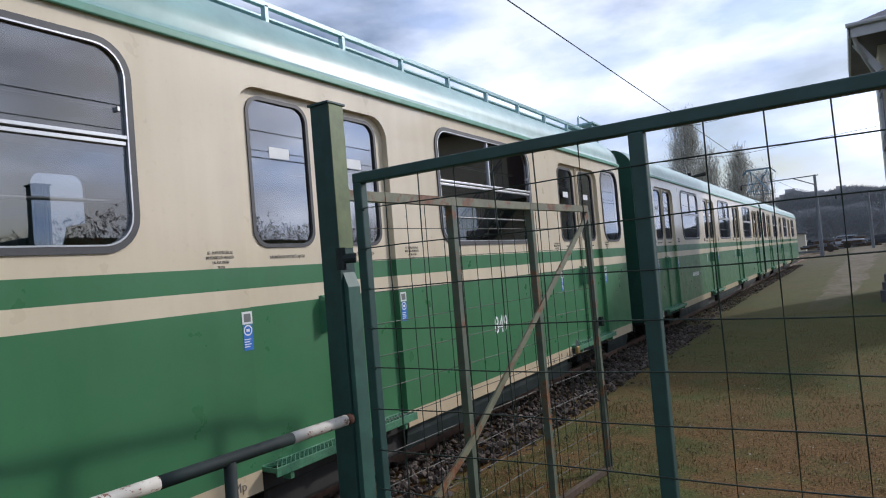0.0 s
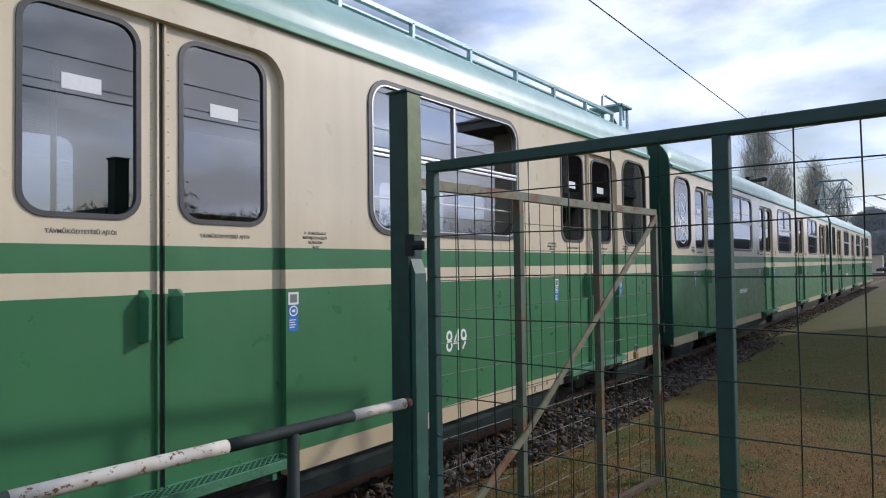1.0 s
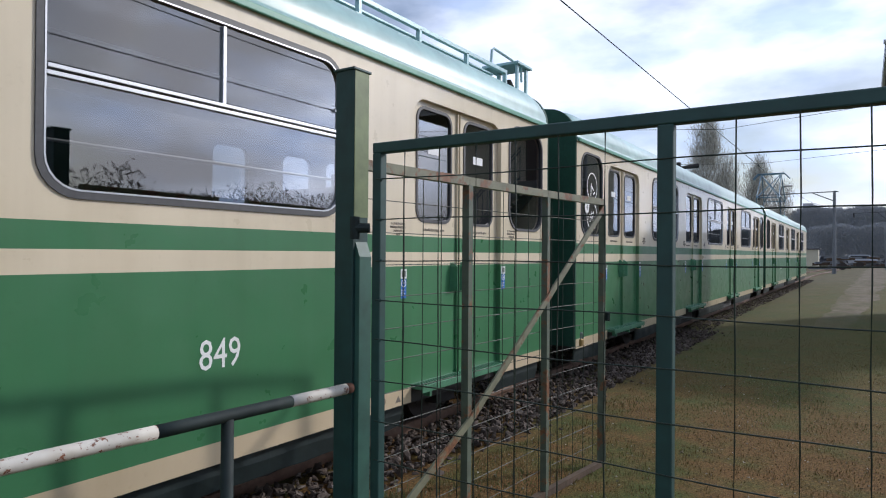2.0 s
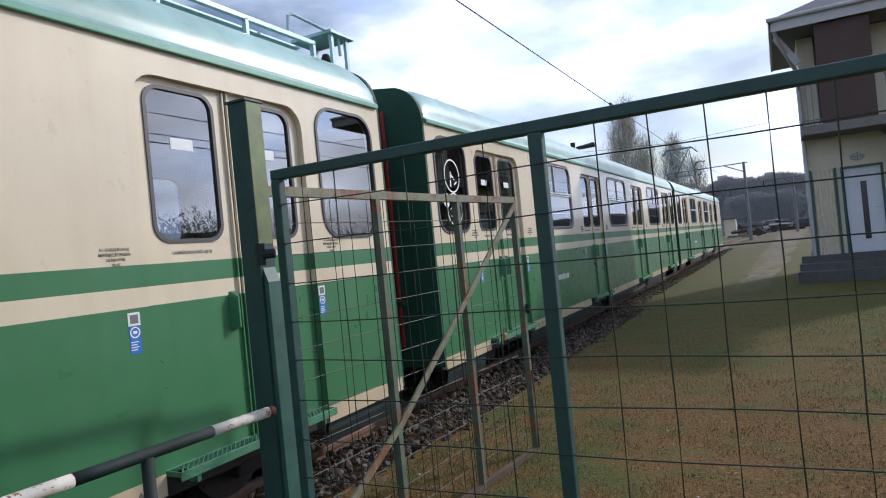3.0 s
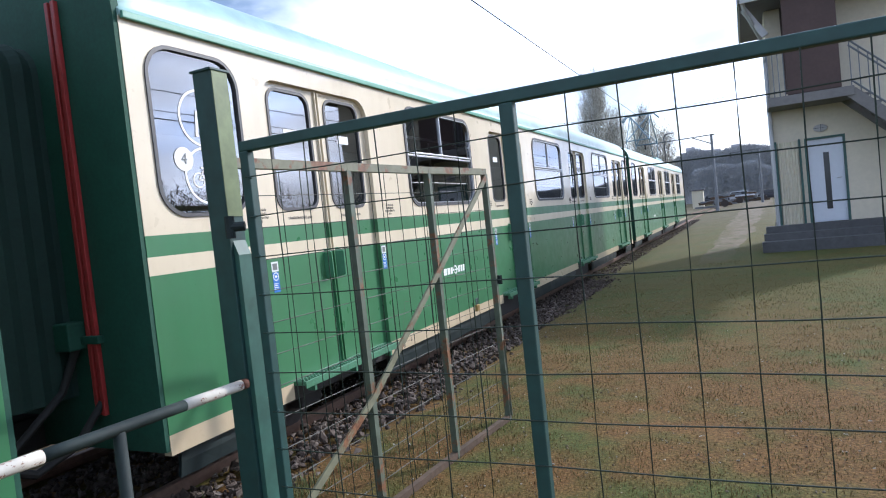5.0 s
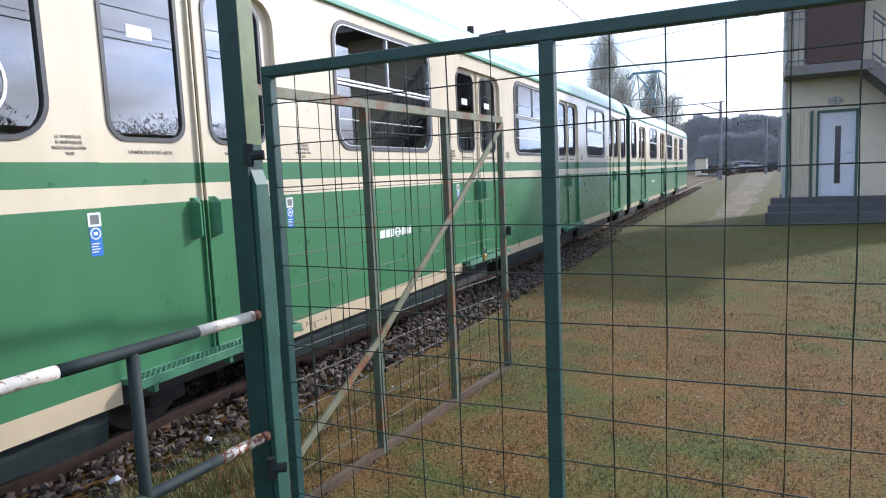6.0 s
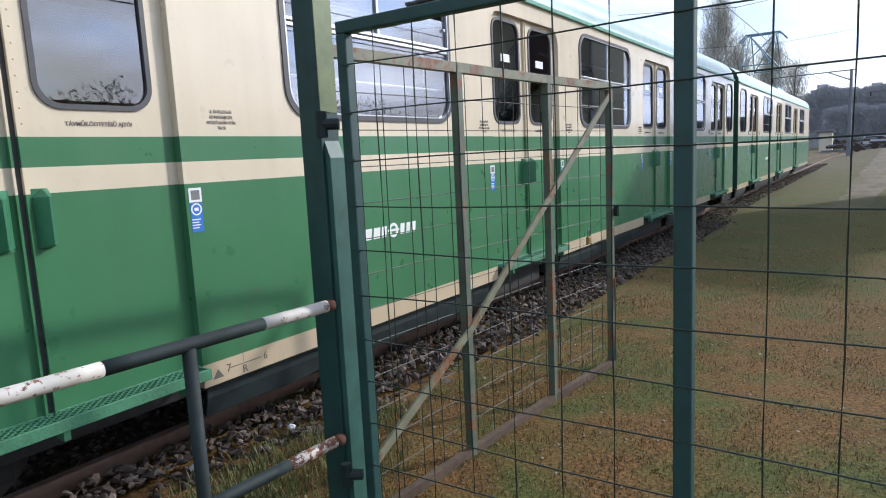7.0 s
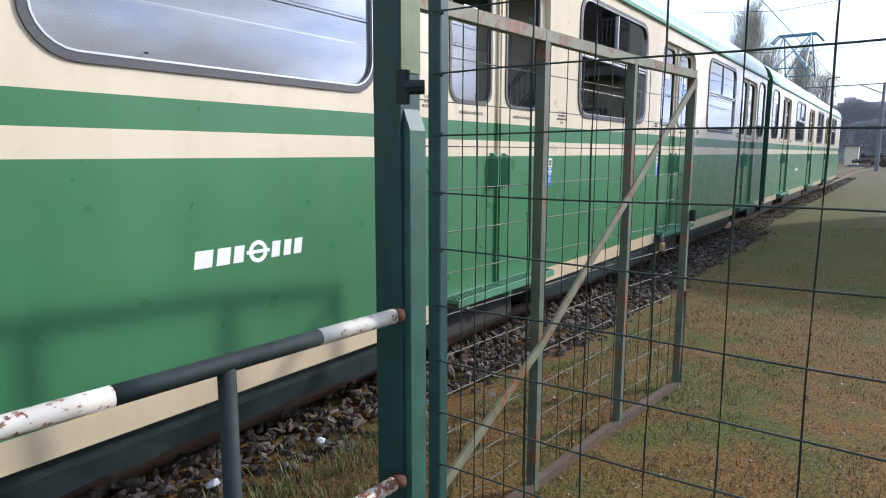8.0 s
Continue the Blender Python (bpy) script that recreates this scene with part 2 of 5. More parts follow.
M_PEBBLE = island_mat("pebble", [(0.0, (0.12, 0.095, 0.065)), (0.6, (0.23, 0.195, 0.14)), (1.0, (0.40, 0.37, 0.31))], 0.9, 40)
M_PLASTER = plain("house_plaster", (0.60, 0.54, 0.42), 0.85, 0.0, 12, 0.08, 0.2)
M_PLASTER_BROWN = plain("house_brown_plaster", (0.075, 0.048, 0.042), 0.85, 0.0, 14, 0.15, 0.2)
M_CORR = plain("corrugated_cream", (0.58, 0.53, 0.40), 0.5, 0.0, 10, 0.1)
M_HOUSETRIM = plain("house_trim_green", (0.03, 0.09, 0.075), 0.5, 0.0, 15, 0.2)
M_EAVE = plain("eave_white", (0.42, 0.42, 0.42), 0.6, 0.0, 9, 0.12)
M_ROOFTILE = plain("house_roof_sheet", (0.12, 0.11, 0.12), 0.7, 0.0, 9, 0.2)
M_DOORWHITE = plain("door_white", (0.58, 0.61, 0.66), 0.4, 0.0, 10, 0.05)
M_CONCRETE = plain("concrete", (0.17, 0.16, 0.15), 0.9, 0.0, 10, 0.2, 0.35)
M_STEELRAIL = plain("rail_grey", (0.16, 0.17, 0.18), 0.5, 0.5, 20, 0.15)
M_DARKGLASS = plain("dark_glass", (0.03, 0.035, 0.04), 0.15, 0.0, 10, 0.1, 0)
M_BARK = plain("bark", (0.13, 0.105, 0.085), 0.9, 0.0, 8, 0.3, 0.4)
M_TWIG = island_mat("poplar_twigs", [(0.0, (0.32, 0.31, 0.27)), (0.6, (0.42, 0.41, 0.35)), (1.0, (0.50, 0.49, 0.41))], 0.85)
# distance haze is painted into this wood as a pale grey-blue
M_HAZY_WOOD = island_mat("haze_pale_wood", [(0.0, (0.23, 0.245, 0.27)), (0.5, (0.285, 0.30, 0.31)), (1.0, (0.35, 0.345, 0.32))], 0.95)
# darker copy of the wood: the mirrored trees' dark look is in the colour
M_SIDEWOOD = island_mat("darkened_side_wood", [(0.0, (0.085, 0.075, 0.065)), (0.6, (0.12, 0.108, 0.092)), (1.0, (0.16, 0.145, 0.12))], 0.95)
# block walls lightened: the far haze is part of this grey
M_HAZY_BLOCK = plain("haze_pale_block", (0.40, 0.40, 0.42), 0.9, 0.0, 0.4, 0.15, 0)
M_CAR_GREY = plain("car_grey", (0.40, 0.41, 0.43), 0.3, 0.3, 6, 0.05, 0)
M_CAR_DARK = plain("car_dark", (0.03, 0.032, 0.04), 0.3, 0.2, 6, 0.1, 0)
M_CAR_WHITE = plain("car_white", (0.7, 0.7, 0.7), 0.3, 0.0, 6, 0.05, 0)
M_TYRE = plain("tyre", (0.02, 0.02, 0.02), 0.8, 0.0, 20, 0.2, 0)


def ground_mat():
    n = Nodes("earth_and_grass")
    big = n.noise(0.34, 5)
    mid = n.noise(2.2, 6)
    fine = n.noise(52, 8)
    soil = n.ramp(fine, [(0.30, (0.050, 0.024, 0.008)), (0.52, (0.132, 0.070, 0.022)), (0.75, (0.245, 0.142, 0.052))])
    turf = n.ramp(fine, [(0.30, (0.026, 0.036, 0.008)), (0.55, (0.072, 0.082, 0.019)), (0.78, (0.145, 0.140, 0.042))])
    patch = n.ramp(n.mix(0.45, big, mid), [(0.465, (0, 0, 0)), (0.585, (1, 1, 1))])
    worn = n.mix(patch, soil, turf)
    sep = n.add("ShaderNodeSeparateXYZ")
    n.link(n.co.outputs["Object"], sep.inputs[0])
    grown = n.add("ShaderNodeMapRange")      # the trodden soil by the gate gives way to turf
    for socket, value in (("From Min", 5.0), ("From Max", 11.0), ("To Min", 0.0), ("To Max", 0.70)):
        grown.inputs[socket].default_value = value
    n.link(sep.outputs["Y"], grown.inputs["Value"])
    near = n.mix(grown.outputs[0], worn, turf)
    sand = n.ramp(n.noise(6, 6), [(0.3, (0.105, 0.082, 0.058)), (0.7, (0.215, 0.175, 0.128))])
    # a worn sandy lane starts by the house steps and widens away from the gate
    centre = n.add("ShaderNodeMath", operation="MULTIPLY_ADD")
    n.link(sep.outputs["Y"], centre.inputs[0])
    centre.inputs[1].default_value, centre.inputs[2].default_value = -0.030, -0.65
    off = n.add("ShaderNodeMath", operation="ADD")
    n.link(sep.outputs["X"], off.inputs[0])
    n.link(centre.outputs[0], off.inputs[1])
    side = n.add("ShaderNodeMath", operation="ABSOLUTE")
    n.link(off.outputs[0], side.inputs[0])
    wide = n.add("ShaderNodeMath", operation="MULTIPLY_ADD")
    n.link(sep.outputs["Y"], wide.inputs[0])
    wide.inputs[1].default_value, wide.inputs[2].default_value = 0.030, 0.25
    rel = n.add("ShaderNodeMath", operation="DIVIDE")
    n.link(side.outputs[0], rel.inputs[0])
    n.link(wide.outputs[0], rel.inputs[1])
    ragged = n.add("ShaderNodeMath", operation="ADD")
    n.link(rel.outputs[0], ragged.inputs[0])
    n.link(n.noise(0.8, 5, (1.0, 0.35, 1)), ragged.inputs[1])
    lane = n.ramp(ragged.outputs[0], [(0.0, (1, 1, 1)), (0.95, (1, 1, 1)), (1.0, (0, 0, 0))])
    lane = n.mix(n.ramp(n.noise(1.4, 5, (1.0, 0.4, 1)), [(0.28, (0, 0, 0)), (0.66, (1, 1, 1))]), (0.15, 0.15, 0.15), lane)
    begun = n.add("ShaderNodeMapRange")
    begun.inputs["From Min"].default_value, begun.inputs["From Max"].default_value = 15.0, 20.0
    n.link(sep.outputs["Y"], begun.inputs["Value"])
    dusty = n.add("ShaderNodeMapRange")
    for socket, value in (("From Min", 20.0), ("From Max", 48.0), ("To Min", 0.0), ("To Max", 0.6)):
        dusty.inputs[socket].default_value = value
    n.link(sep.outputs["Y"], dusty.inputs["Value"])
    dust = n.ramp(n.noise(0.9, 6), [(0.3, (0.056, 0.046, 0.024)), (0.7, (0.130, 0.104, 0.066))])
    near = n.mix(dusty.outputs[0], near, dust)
    col = n.mix(n.mix(1.0, begun.outputs[0], lane, "MULTIPLY"), near, sand)
    n.bump(n.mix(0.5, fine, mid), 0.5, 0.03)
    return n.done(col, 0.95, 0.0, 0.0, 0.2)


M_GROUND = ground_mat()


# ---- mesh helpers ----
def part(name, bm, material, parent=None, label="", smooth=False):
    me = bpy.data.meshes.new(name)
    bm.normal_update()
    bm.to_mesh(me)
    bm.free()
    for m in material if isinstance(material, (list, tuple)) else (material,):
        me.materials.append(m)
    if smooth:
        me.shade_smooth()
    ob = new(name, me)
    if parent is not None:
        ob.parent = parent
    if label:
        ob["label"] = label
    return ob


def thing(name, label, category, group="", kind=""):
    return tagged(new(name), label, category, group, kind)


def box(bm, x0, x1, y0, y1, z0, z1, bevel=0.0):
    r = bmesh.ops.create_cube(bm, size=1.0)
    vs = r["verts"]
    for v in vs:
        v.co = Vector((x0 + (v.co.x + 0.5) * (x1 - x0), y0 + (v.co.y + 0.5) * (y1 - y0), z0 + (v.co.z + 0.5) * (z1 - z0)))
    if bevel:
        es = list({e for v in vs for e in v.link_edges})
        bmesh.ops.bevel(bm, geom=es, offset=bevel, segments=2, affect="EDGES", profile=0.5)
    return vs


def boxes(*args, bevel=0.0):
    bm = bmesh.new()
    for a in args:
        box(bm, *a, bevel=bevel)
    return bm


def tube(bm, pts, r, n=8, cap=True):
    """A round bar along a list of points."""
    pts = [Vector(p) for p in pts]
    rings = []
    up = Vector((0, 0, 1))
    for i, p in enumerate(pts):
        d = (pts[min(i + 1, len(pts) - 1)] - pts[max(i - 1, 0)]).normalized()
        a = d.cross(up)
        if a.length < 1e-3:
            a = d.cross(Vector((1, 0, 0)))
        a.normalize()
        b = d.cross(a).normalized()
        rr = r[i] if isinstance(r, (list, tuple)) else r
        rings.append([bm.verts.new(p + (a * math.cos(2 * math.pi * k / n) + b * math.sin(2 * math.pi * k / n)) * rr) for k in range(n)])
    for q, w in zip(rings, rings[1:]):
        for k in range(n):
            bm.faces.new((q[k], q[(k + 1) % n], w[(k + 1) % n], w[k]))
    if cap:
        bm.faces.new(rings[0][::-1])
        bm.faces.new(rings[-1])


def tubes(lines, r, n=8):
    bm = bmesh.new()
    for pts in lines:
        tube(bm, pts, r, n)
    return bm


def beam(bm, a, b, w, h):
    """A square bar from a to b."""
    a, b = Vector(a), Vector(b)
    d = (b - a).normalized()
    s = d.cross(Vector((0, 0, 1)))
    if s.length < 1e-3:
        s = Vector((1, 0, 0))
    s.normalize()
    u = s.cross(d).normalized()
    vs = [bm.verts.new(p + s * (w / 2 * i) + u * (h / 2 * j)) for p in (a, b) for i, j in ((-1, -1), (1, -1), (1, 1), (-1, 1))]
    fs = []
    for f in ((3, 2, 1, 0), (4, 5, 6, 7), (0, 1, 5, 4), (1, 2, 6, 5), (2, 3, 7, 6), (3, 0, 4, 7)):
        fs.append(bm.faces.new([vs[i] for i in f]))
    bmesh.ops.recalc_face_normals(bm, faces=fs)


def rr(y0, y1, z0, z1, r, n=6):
    """A rounded rectangle in (y, z)."""
    out = []
    for cy, cz, a0 in ((y1 - r, z1 - r, 0), (y0 + r, z1 - r, 90), (y0 + r, z0 + r, 180), (y1 - r, z0 + r, 270)):
        for k in range(n + 1):
            a = radians(a0 + 90 * k / n)
            out.append((cy + r * math.cos(a), cz + r * math.sin(a)))
    return out


def sheet(loops, x, thick):
    """A flat panel across x with an outer loop and holes, and a thickness towards -x."""
    bm = bmesh.new()
    edges = []
    for loop in loops:
        vs = [bm.verts.new((x, y, z)) for y, z in loop]
        edges += [bm.edges.new((vs[i], vs[(i + 1) % len(vs)])) for i in range(len(vs))]
    bmesh.ops.triangle_fill(bm, use_beauty=True, use_dissolve=False, edges=edges, normal=(1, 0, 0))
    if thick:
        r = bmesh.ops.extrude_face_region(bm, geom=bm.faces[:])
        bmesh.ops.translate(bm, verts=[g for g in r["geom"] if isinstance(g, bmesh.types.BMVert)], vec=(-thick, 0, 0))
    bmesh.ops.recalc_face_normals(bm, faces=bm.faces[:])
    if not thick:
        bmesh.ops.reverse_faces(bm, faces=[f for f in bm.faces if f.normal.x < 0])
    return bm


def ring(outer, inner, x, thick):
    return sheet([outer, inner], x, thick)


def lettering(name, text, size, m, material, parent, bold=0.0, align="CENTER"):
    """Raised text, turned into a mesh."""
    cu = bpy.data.curves.new(name, "FONT")
    cu.body, cu.size, cu.align_x, cu.align_y, cu.extrude, cu.offset = text, size, align, "CENTER", 0.0008, bold
    cu.resolution_u = 2
    tmp = bpy.data.objects.new(name, cu)
    scene.collection.objects.link(tmp)
    me = bpy.data.meshes.new_from_object(tmp.evaluated_get(bpy.context.evaluated_depsgraph_get()))
    bpy.data.objects.remove(tmp)
    me.name = name
    me.materials.clear()
    me.materials.append(material)
    me.transform(m)
    ob = new(name, me)
    ob.parent = parent
    return ob


def on_side(x, y, z):
    """The pose of writing on the train's near side: it reads along +y and faces +x."""
    return Matrix(((0, 0, 1, x), (1, 0, 0, y), (0, 1, 0, z), (0, 0, 0, 1)))


# ---- setting: ground, track ----
def ground_height(x, y):
    near = math.exp(-((x - 1.5) ** 2 + (y - 4) ** 2) / 500)
    h = 0.02 * noise.noise((x * 0.9, y * 0.9, 0)) * near + 0.012 * noise.noise((x * 4, y * 4, 3)) * near
    if x < -0.55:
        h -= 0.06 * min(1, (-0.55 - x) / 0.6)
    if y > 9:
        h += 0.10 * min(1, (y - 9) / 8) * min(1, max(0, (x + 0.5) / 2))
    return h - 0.02


def make_ground():
    xs = [-2500, -600, -150, -40, -15, -8] + [-5 + 0.25 * i for i in range(60)] + [11, 14, 20, 40, 150, 600, 2500]
    ys = [-2500, -600, -150, -40, -12, -6] + [-3 + 0.25 * i for i in range(60)] + [13, 15, 17, 20, 25, 32, 40, 55, 80, 120, 200, 600, 2500]
    bm = bmesh.new()
    grid = [[bm.verts.new((x, y, ground_height(x, y))) for x in xs] for y in ys]
    for j in range(len(ys) - 1):
        for i in range(len(xs) - 1):
            bm.faces.new((grid[j][i], grid[j][i + 1], grid[j + 1][i + 1], grid[j + 1][i]))
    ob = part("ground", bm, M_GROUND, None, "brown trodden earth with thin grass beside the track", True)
    tagged(ob, "", "ground", "", "structure")


make_ground()
TRACK_X, GAUGE = -2.466, 1.435


def track_line(side):
    """The line of one rail: straight, then bending to the right past the train's far end."""
    pts = [(TRACK_X + side, -30.0), (TRACK_X + side, 52.0)]
    radius = 430.0
    for k in range(1, 31):
        a = k * 0.012
        pts.append((TRACK_X + radius - (radius - side) * math.cos(a), 52.0 + (radius - side) * math.sin(a)))
    return pts


def make_rail(side):
    bm = bmesh.new()
    prof = [(-0.065, -0.13), (0.065, -0.13), (0.065, -0.115), (0.012, -0.095), (0.012, -0.035), (0.036, -0.025), (0.036, 0.012), (0.028, 0.02), (-0.028, 0.02), (-0.036, 0.012), (-0.036, -0.025), (-0.012, -0.035), (-0.012, -0.095), (-0.065, -0.115)]
    rows = []
    line = track_line(side)
    for i, (x, y) in enumerate(line):
        x2, y2 = line[min(i + 1, len(line) - 1)]
        x1, y1 = line[max(i - 1, 0)]
        d = Vector((x2 - x1, y2 - y1)).normalized()
        rows.append([bm.verts.new((x + d.y * px, y - d.x * px, pz)) for px, pz in prof])
    for a, b in zip(rows, rows[1:]):
        for k in range(len(prof)):
            bm.faces.new((a[k], a[(k + 1) % len(prof)], b[(k + 1) % len(prof)], b[k]))
    ob = part("rail", bm, M_TRACK)
    tagged(ob, "rust-brown steel running rail lying in ballast", "rail", "track rails", "structure")


make_rail(GAUGE / 2)
make_rail(-GAUGE / 2)


# ---- train ----
HALF = 1.25
SIDE = TRACK_X + HALF      # the near side
BOTTOM, GUTTER = 0.395, 2.955
Z_WIN0, Z_WIN1 = 1.787, 2.845
Z_DOOR1 = 2.785


def side_outline(u0, u1, doors):
    """The wall's outer loop, notched by the doorways."""
    pts = [(u0, BOTTOM)]
    for a, b in sorted(doors):
        r = 0.17
        pts.append((a, BOTTOM))
        for k in range(7):
            t = radians(180 - 90 * k / 6)
            pts.append((a + r + r * math.cos(t), Z_DOOR1 - r + r * math.sin(t)))
        for k in range(7):
            t = radians(90 - 90 * k / 6)
            pts.append((b - r + r * math.cos(t), Z_DOOR1 - r + r * math.sin(t)))
        pts.append((b, BOTTOM))
    pts += [(u1, BOTTOM), (u1, GUTTER), (u0, GUTTER)]
    return pts


def add_window(car, a, b, divided, x=SIDE):
    """A rubber-framed window; the long ones have a bright inner bead and sliding top lights."""
    z0, z1 = Z_WIN0, Z_WIN1
    r = 0.185 if divided else 0.20
    w = 0.034 if divided else 0.024
    frame_ = part("window_frame", ring(rr(a, b, z0, z1, r), rr(a + w, b - w, z0 + w, z1 - w, r - w + 0.002), x + 0.010, 0.04), M_RUBBER, car, "grey rubber window seal")
    if divided:
        part("bright_trim", ring(rr(a + 0.034, b - 0.034, z0 + 0.034, z1 - 0.034, r - 0.032), rr(a + 0.042, b - 0.042, z0 + 0.042, z1 - 0.042, r - 0.039), x + 0.012, 0.02), M_CHROME, frame_)
    pane = part("pane", sheet([rr(a + 0.03, b - 0.03, z0 + 0.03, z1 - 0.03, r - 0.03)], x - 0.010, 0.0), M_GLASS, frame_, "reflecting window glass")
    pane.visible_shadow = False
    if divided:
        zm = z0 + 0.53 * (z1 - z0)
        part("transom", boxes((x - 0.02, x + 0.014, a + 0.045, b - 0.045, zm, zm + 0.02), (x - 0.02, x + 0.006, a + 0.045, b - 0.045, zm - 0.03, zm - 0.008), bevel=0.003), M_CHROME, frame_, "bright aluminium transom of the sliding light")
        c = (a + b) / 2
        part("mullion", boxes((x - 0.02, x + 0.008, c - 0.012, c + 0.012, zm, z1 - 0.05), bevel=0.003), M_CHROME, frame_)
        part("guard_bar", tubes([[(x - 0.06, a + 0.05, z0 + 0.26), (x - 0.06, b - 0.05, z0 + 0.26)]], 0.009, 6), M_CHROME, frame_, "bright guard bar behind the glass")
        part("catch", boxes((x - 0.01, x + 0.012, b - 0.085, b - 0.07, z1 - 0.36, z1 - 0.335), bevel=0.003), M_CHROME, frame_)


def add_door(car, a, b, lettered=True):
    """A pair of leaves set back in the doorway, with footboard and finger guards."""
    c = (a + b) / 2
    xd = SIDE - 0.045
    for k, (p, q) in enumerate(((a, c - 0.018), (c + 0.018, b))):
        w0, w1 = (c - 0.612, c - 0.110) if k == 0 else (c + 0.112, c + 0.620)
        z0, z1 = 1.817, 2.732
        leaf = part("door_leaf", sheet([[(p, 0.52), (q, 0.52), (q, Z_DOOR1 + 0.01), (p, Z_DOOR1 + 0.01)], rr(w0, w1, z0, z1, 0.10)], xd, 0.03), M_LIVERY, car)
        part("door_seal", ring(rr(w0 - 0.014, w1 + 0.014, z0 - 0.014, z1 + 0.014, 0.112), rr(w0 + 0.010, w1 - 0.010, z0 + 0.010, z1 - 0.010, 0.092), xd + 0.008, 0.03), M_RUBBER, leaf)
        pane = part("pane", sheet([rr(w0, w1, z0, z1, 0.10)], xd - 0.008, 0.0), M_GLASS, leaf, "reflecting door glass")
        pane.visible_shadow = False
        m = (w0 + w1) / 2
        part("white_label", boxes((xd - 0.0065, xd - 0.005, m - 0.085, m + 0.085, 2.37, 2.44)), M_PAPER, leaf, "blank white paper label")
        s = -1 if k == 0 else 1
        y = c + s * 0.075
        bm = bmesh.new()
        vs = []
        for z, out in ((1.225, 0.010), (1.24, 0.066), (1.44, 0.066), (1.475, 0.010)):
            vs.append((bm.verts.new((xd, y - 0.033, z)), bm.verts.new((xd + out, y + s * 0.012 - 0.006, z)), bm.verts.new((xd + out, y + s * 0.012 + 0.006, z)), bm.verts.new((xd, y + 0.033, z))))
        for p1, p2 in zip(vs, vs[1:]):
            for i in range(3):
                bm.faces.new((p1[i], p1[i + 1], p2[i + 1], p2[i]))
        bm.faces.new(vs[0][::-1])
        bm.faces.new(vs[-1])
        bmesh.ops.recalc_face_normals(bm, faces=bm.faces[:])
        part("finger_guard", bm, M_GUARD, leaf, "green pressed-metal finger guard")
        if lettered:
            lettering("lettering", "TÁVMŰKÖDTETÉSŰ AJTÓ!", 0.0255, on_side(xd + 0.0012, m, 1.742), M_INK, leaf, 0.0005)
        bm = bmesh.new()
        for i in range(17):
            bmesh.ops.create_icosphere(bm, subdivisions=1, radius=0.005, matrix=Matrix.Translation((xd, c + s * 0.045, 1.74 + i * 0.064)))
        tagged(part("rivet_row", bm, M_LIVERY, leaf), "", "", "", "stuff")
    part("door_seam", boxes((xd - 0.025, xd - 0.004, c - 0.02, c + 0.02, 0.47, Z_DOOR1)), M_RUBBER, car, "black rubber seam between the leaves")
    part("door_track", boxes((xd + 0.001, xd + 0.020, c - 0.024, c - 0.014, 0.5, 2.78), (xd + 0.001, xd + 0.020, c + 0.014, c + 0.024, 0.5, 2.78)), M_LIVERY, car)
    # footboard: a thin pressed frame with an open lattice tread
    x0, x1, y0, y1 = SIDE - 0.045, SIDE + 0.10, a + 0.02, b - 0.02
    foot = part("footboard", boxes((x1 - 0.012, x1, y0, y1, 0.470, 0.524), (x0, x0 + 0.012, y0, y1, 0.500, 0.522), (x0 + 0.012, x1 - 0.012, y0, y0 + 0.012, 0.492, 0.522), (x0 + 0.012, x1 - 0.012, y1 - 0.012, y1, 0.492, 0.522), bevel=0.003), M_STEP, car, "worn green footboard frame")
    bm = bmesh.new()
    n = 36
    run = x1 - x0 - 0.024
    for i in range(n):
        y = y0 + 0.012 + i * (y1 - y0 - 0.024 - run) / (n - 1)
        beam(bm, (x0 + 0.012, y, 0.515), (x1 - 0.012, y + run, 0.515), 0.006, 0.009)
        beam(bm, (x1 - 0.012, y, 0.5145), (x0 + 0.012, y + run, 0.5145), 0.006, 0.009)
    tagged(part("tread", bm, M_STEP, foot, "open diamond lattice tread"), "", "", "", "stuff")
    for y in (a + 0.15, (a + b) / 2, b - 0.15):
        part("bracket", boxes((SIDE + 0.02, SIDE + 0.085, y - 0.015, y + 0.015, 0.425, 0.495), bevel=0.003), M_STEP, foot)


def add_sticker(car, y, z):
    x = SIDE + 0.0015
    ob = part("sticker", boxes((SIDE - 0.001, x, y - 0.034, y + 0.034, z - 0.105, z + 0.042)), M_BLUE, car, "blue information sticker")
    part("code_panel", boxes((SIDE - 0.001, x + 0.0005, y - 0.037, y + 0.037, z + 0.046, z + 0.118)), M_PAPER, ob, "pale square panel with grey print")
    part("print", boxes((SIDE, x + 0.001, y - 0.025, y + 0.025, z + 0.058, z + 0.106)), M_GREYPRINT, ob)
    part("emblem", ring([(y + 0.031 * math.cos(k * 0.3927), z + 0.010 + 0.031 * math.sin(k * 0.3927)) for k in range(16)], [(y + 0.024 * math.cos(k * 0.3927), z + 0.010 + 0.024 * math.sin(k * 0.3927)) for k in range(16)], x + 0.0006, 0.001), M_WHITE, ob)
    part("emblem_bar", boxes((SIDE, x + 0.0006, y - 0.012, y + 0.012, z + 0.002, z + 0.018)), M_WHITE, ob)
    for i in range(4):
        part("text_bar", boxes((SIDE, x + 0.0006, y - 0.030, y + 0.018 - 0.01 * (i % 2), z - 0.044 - i * 0.014, z - 0.039 - i * 0.014)), M_WHITE, ob)


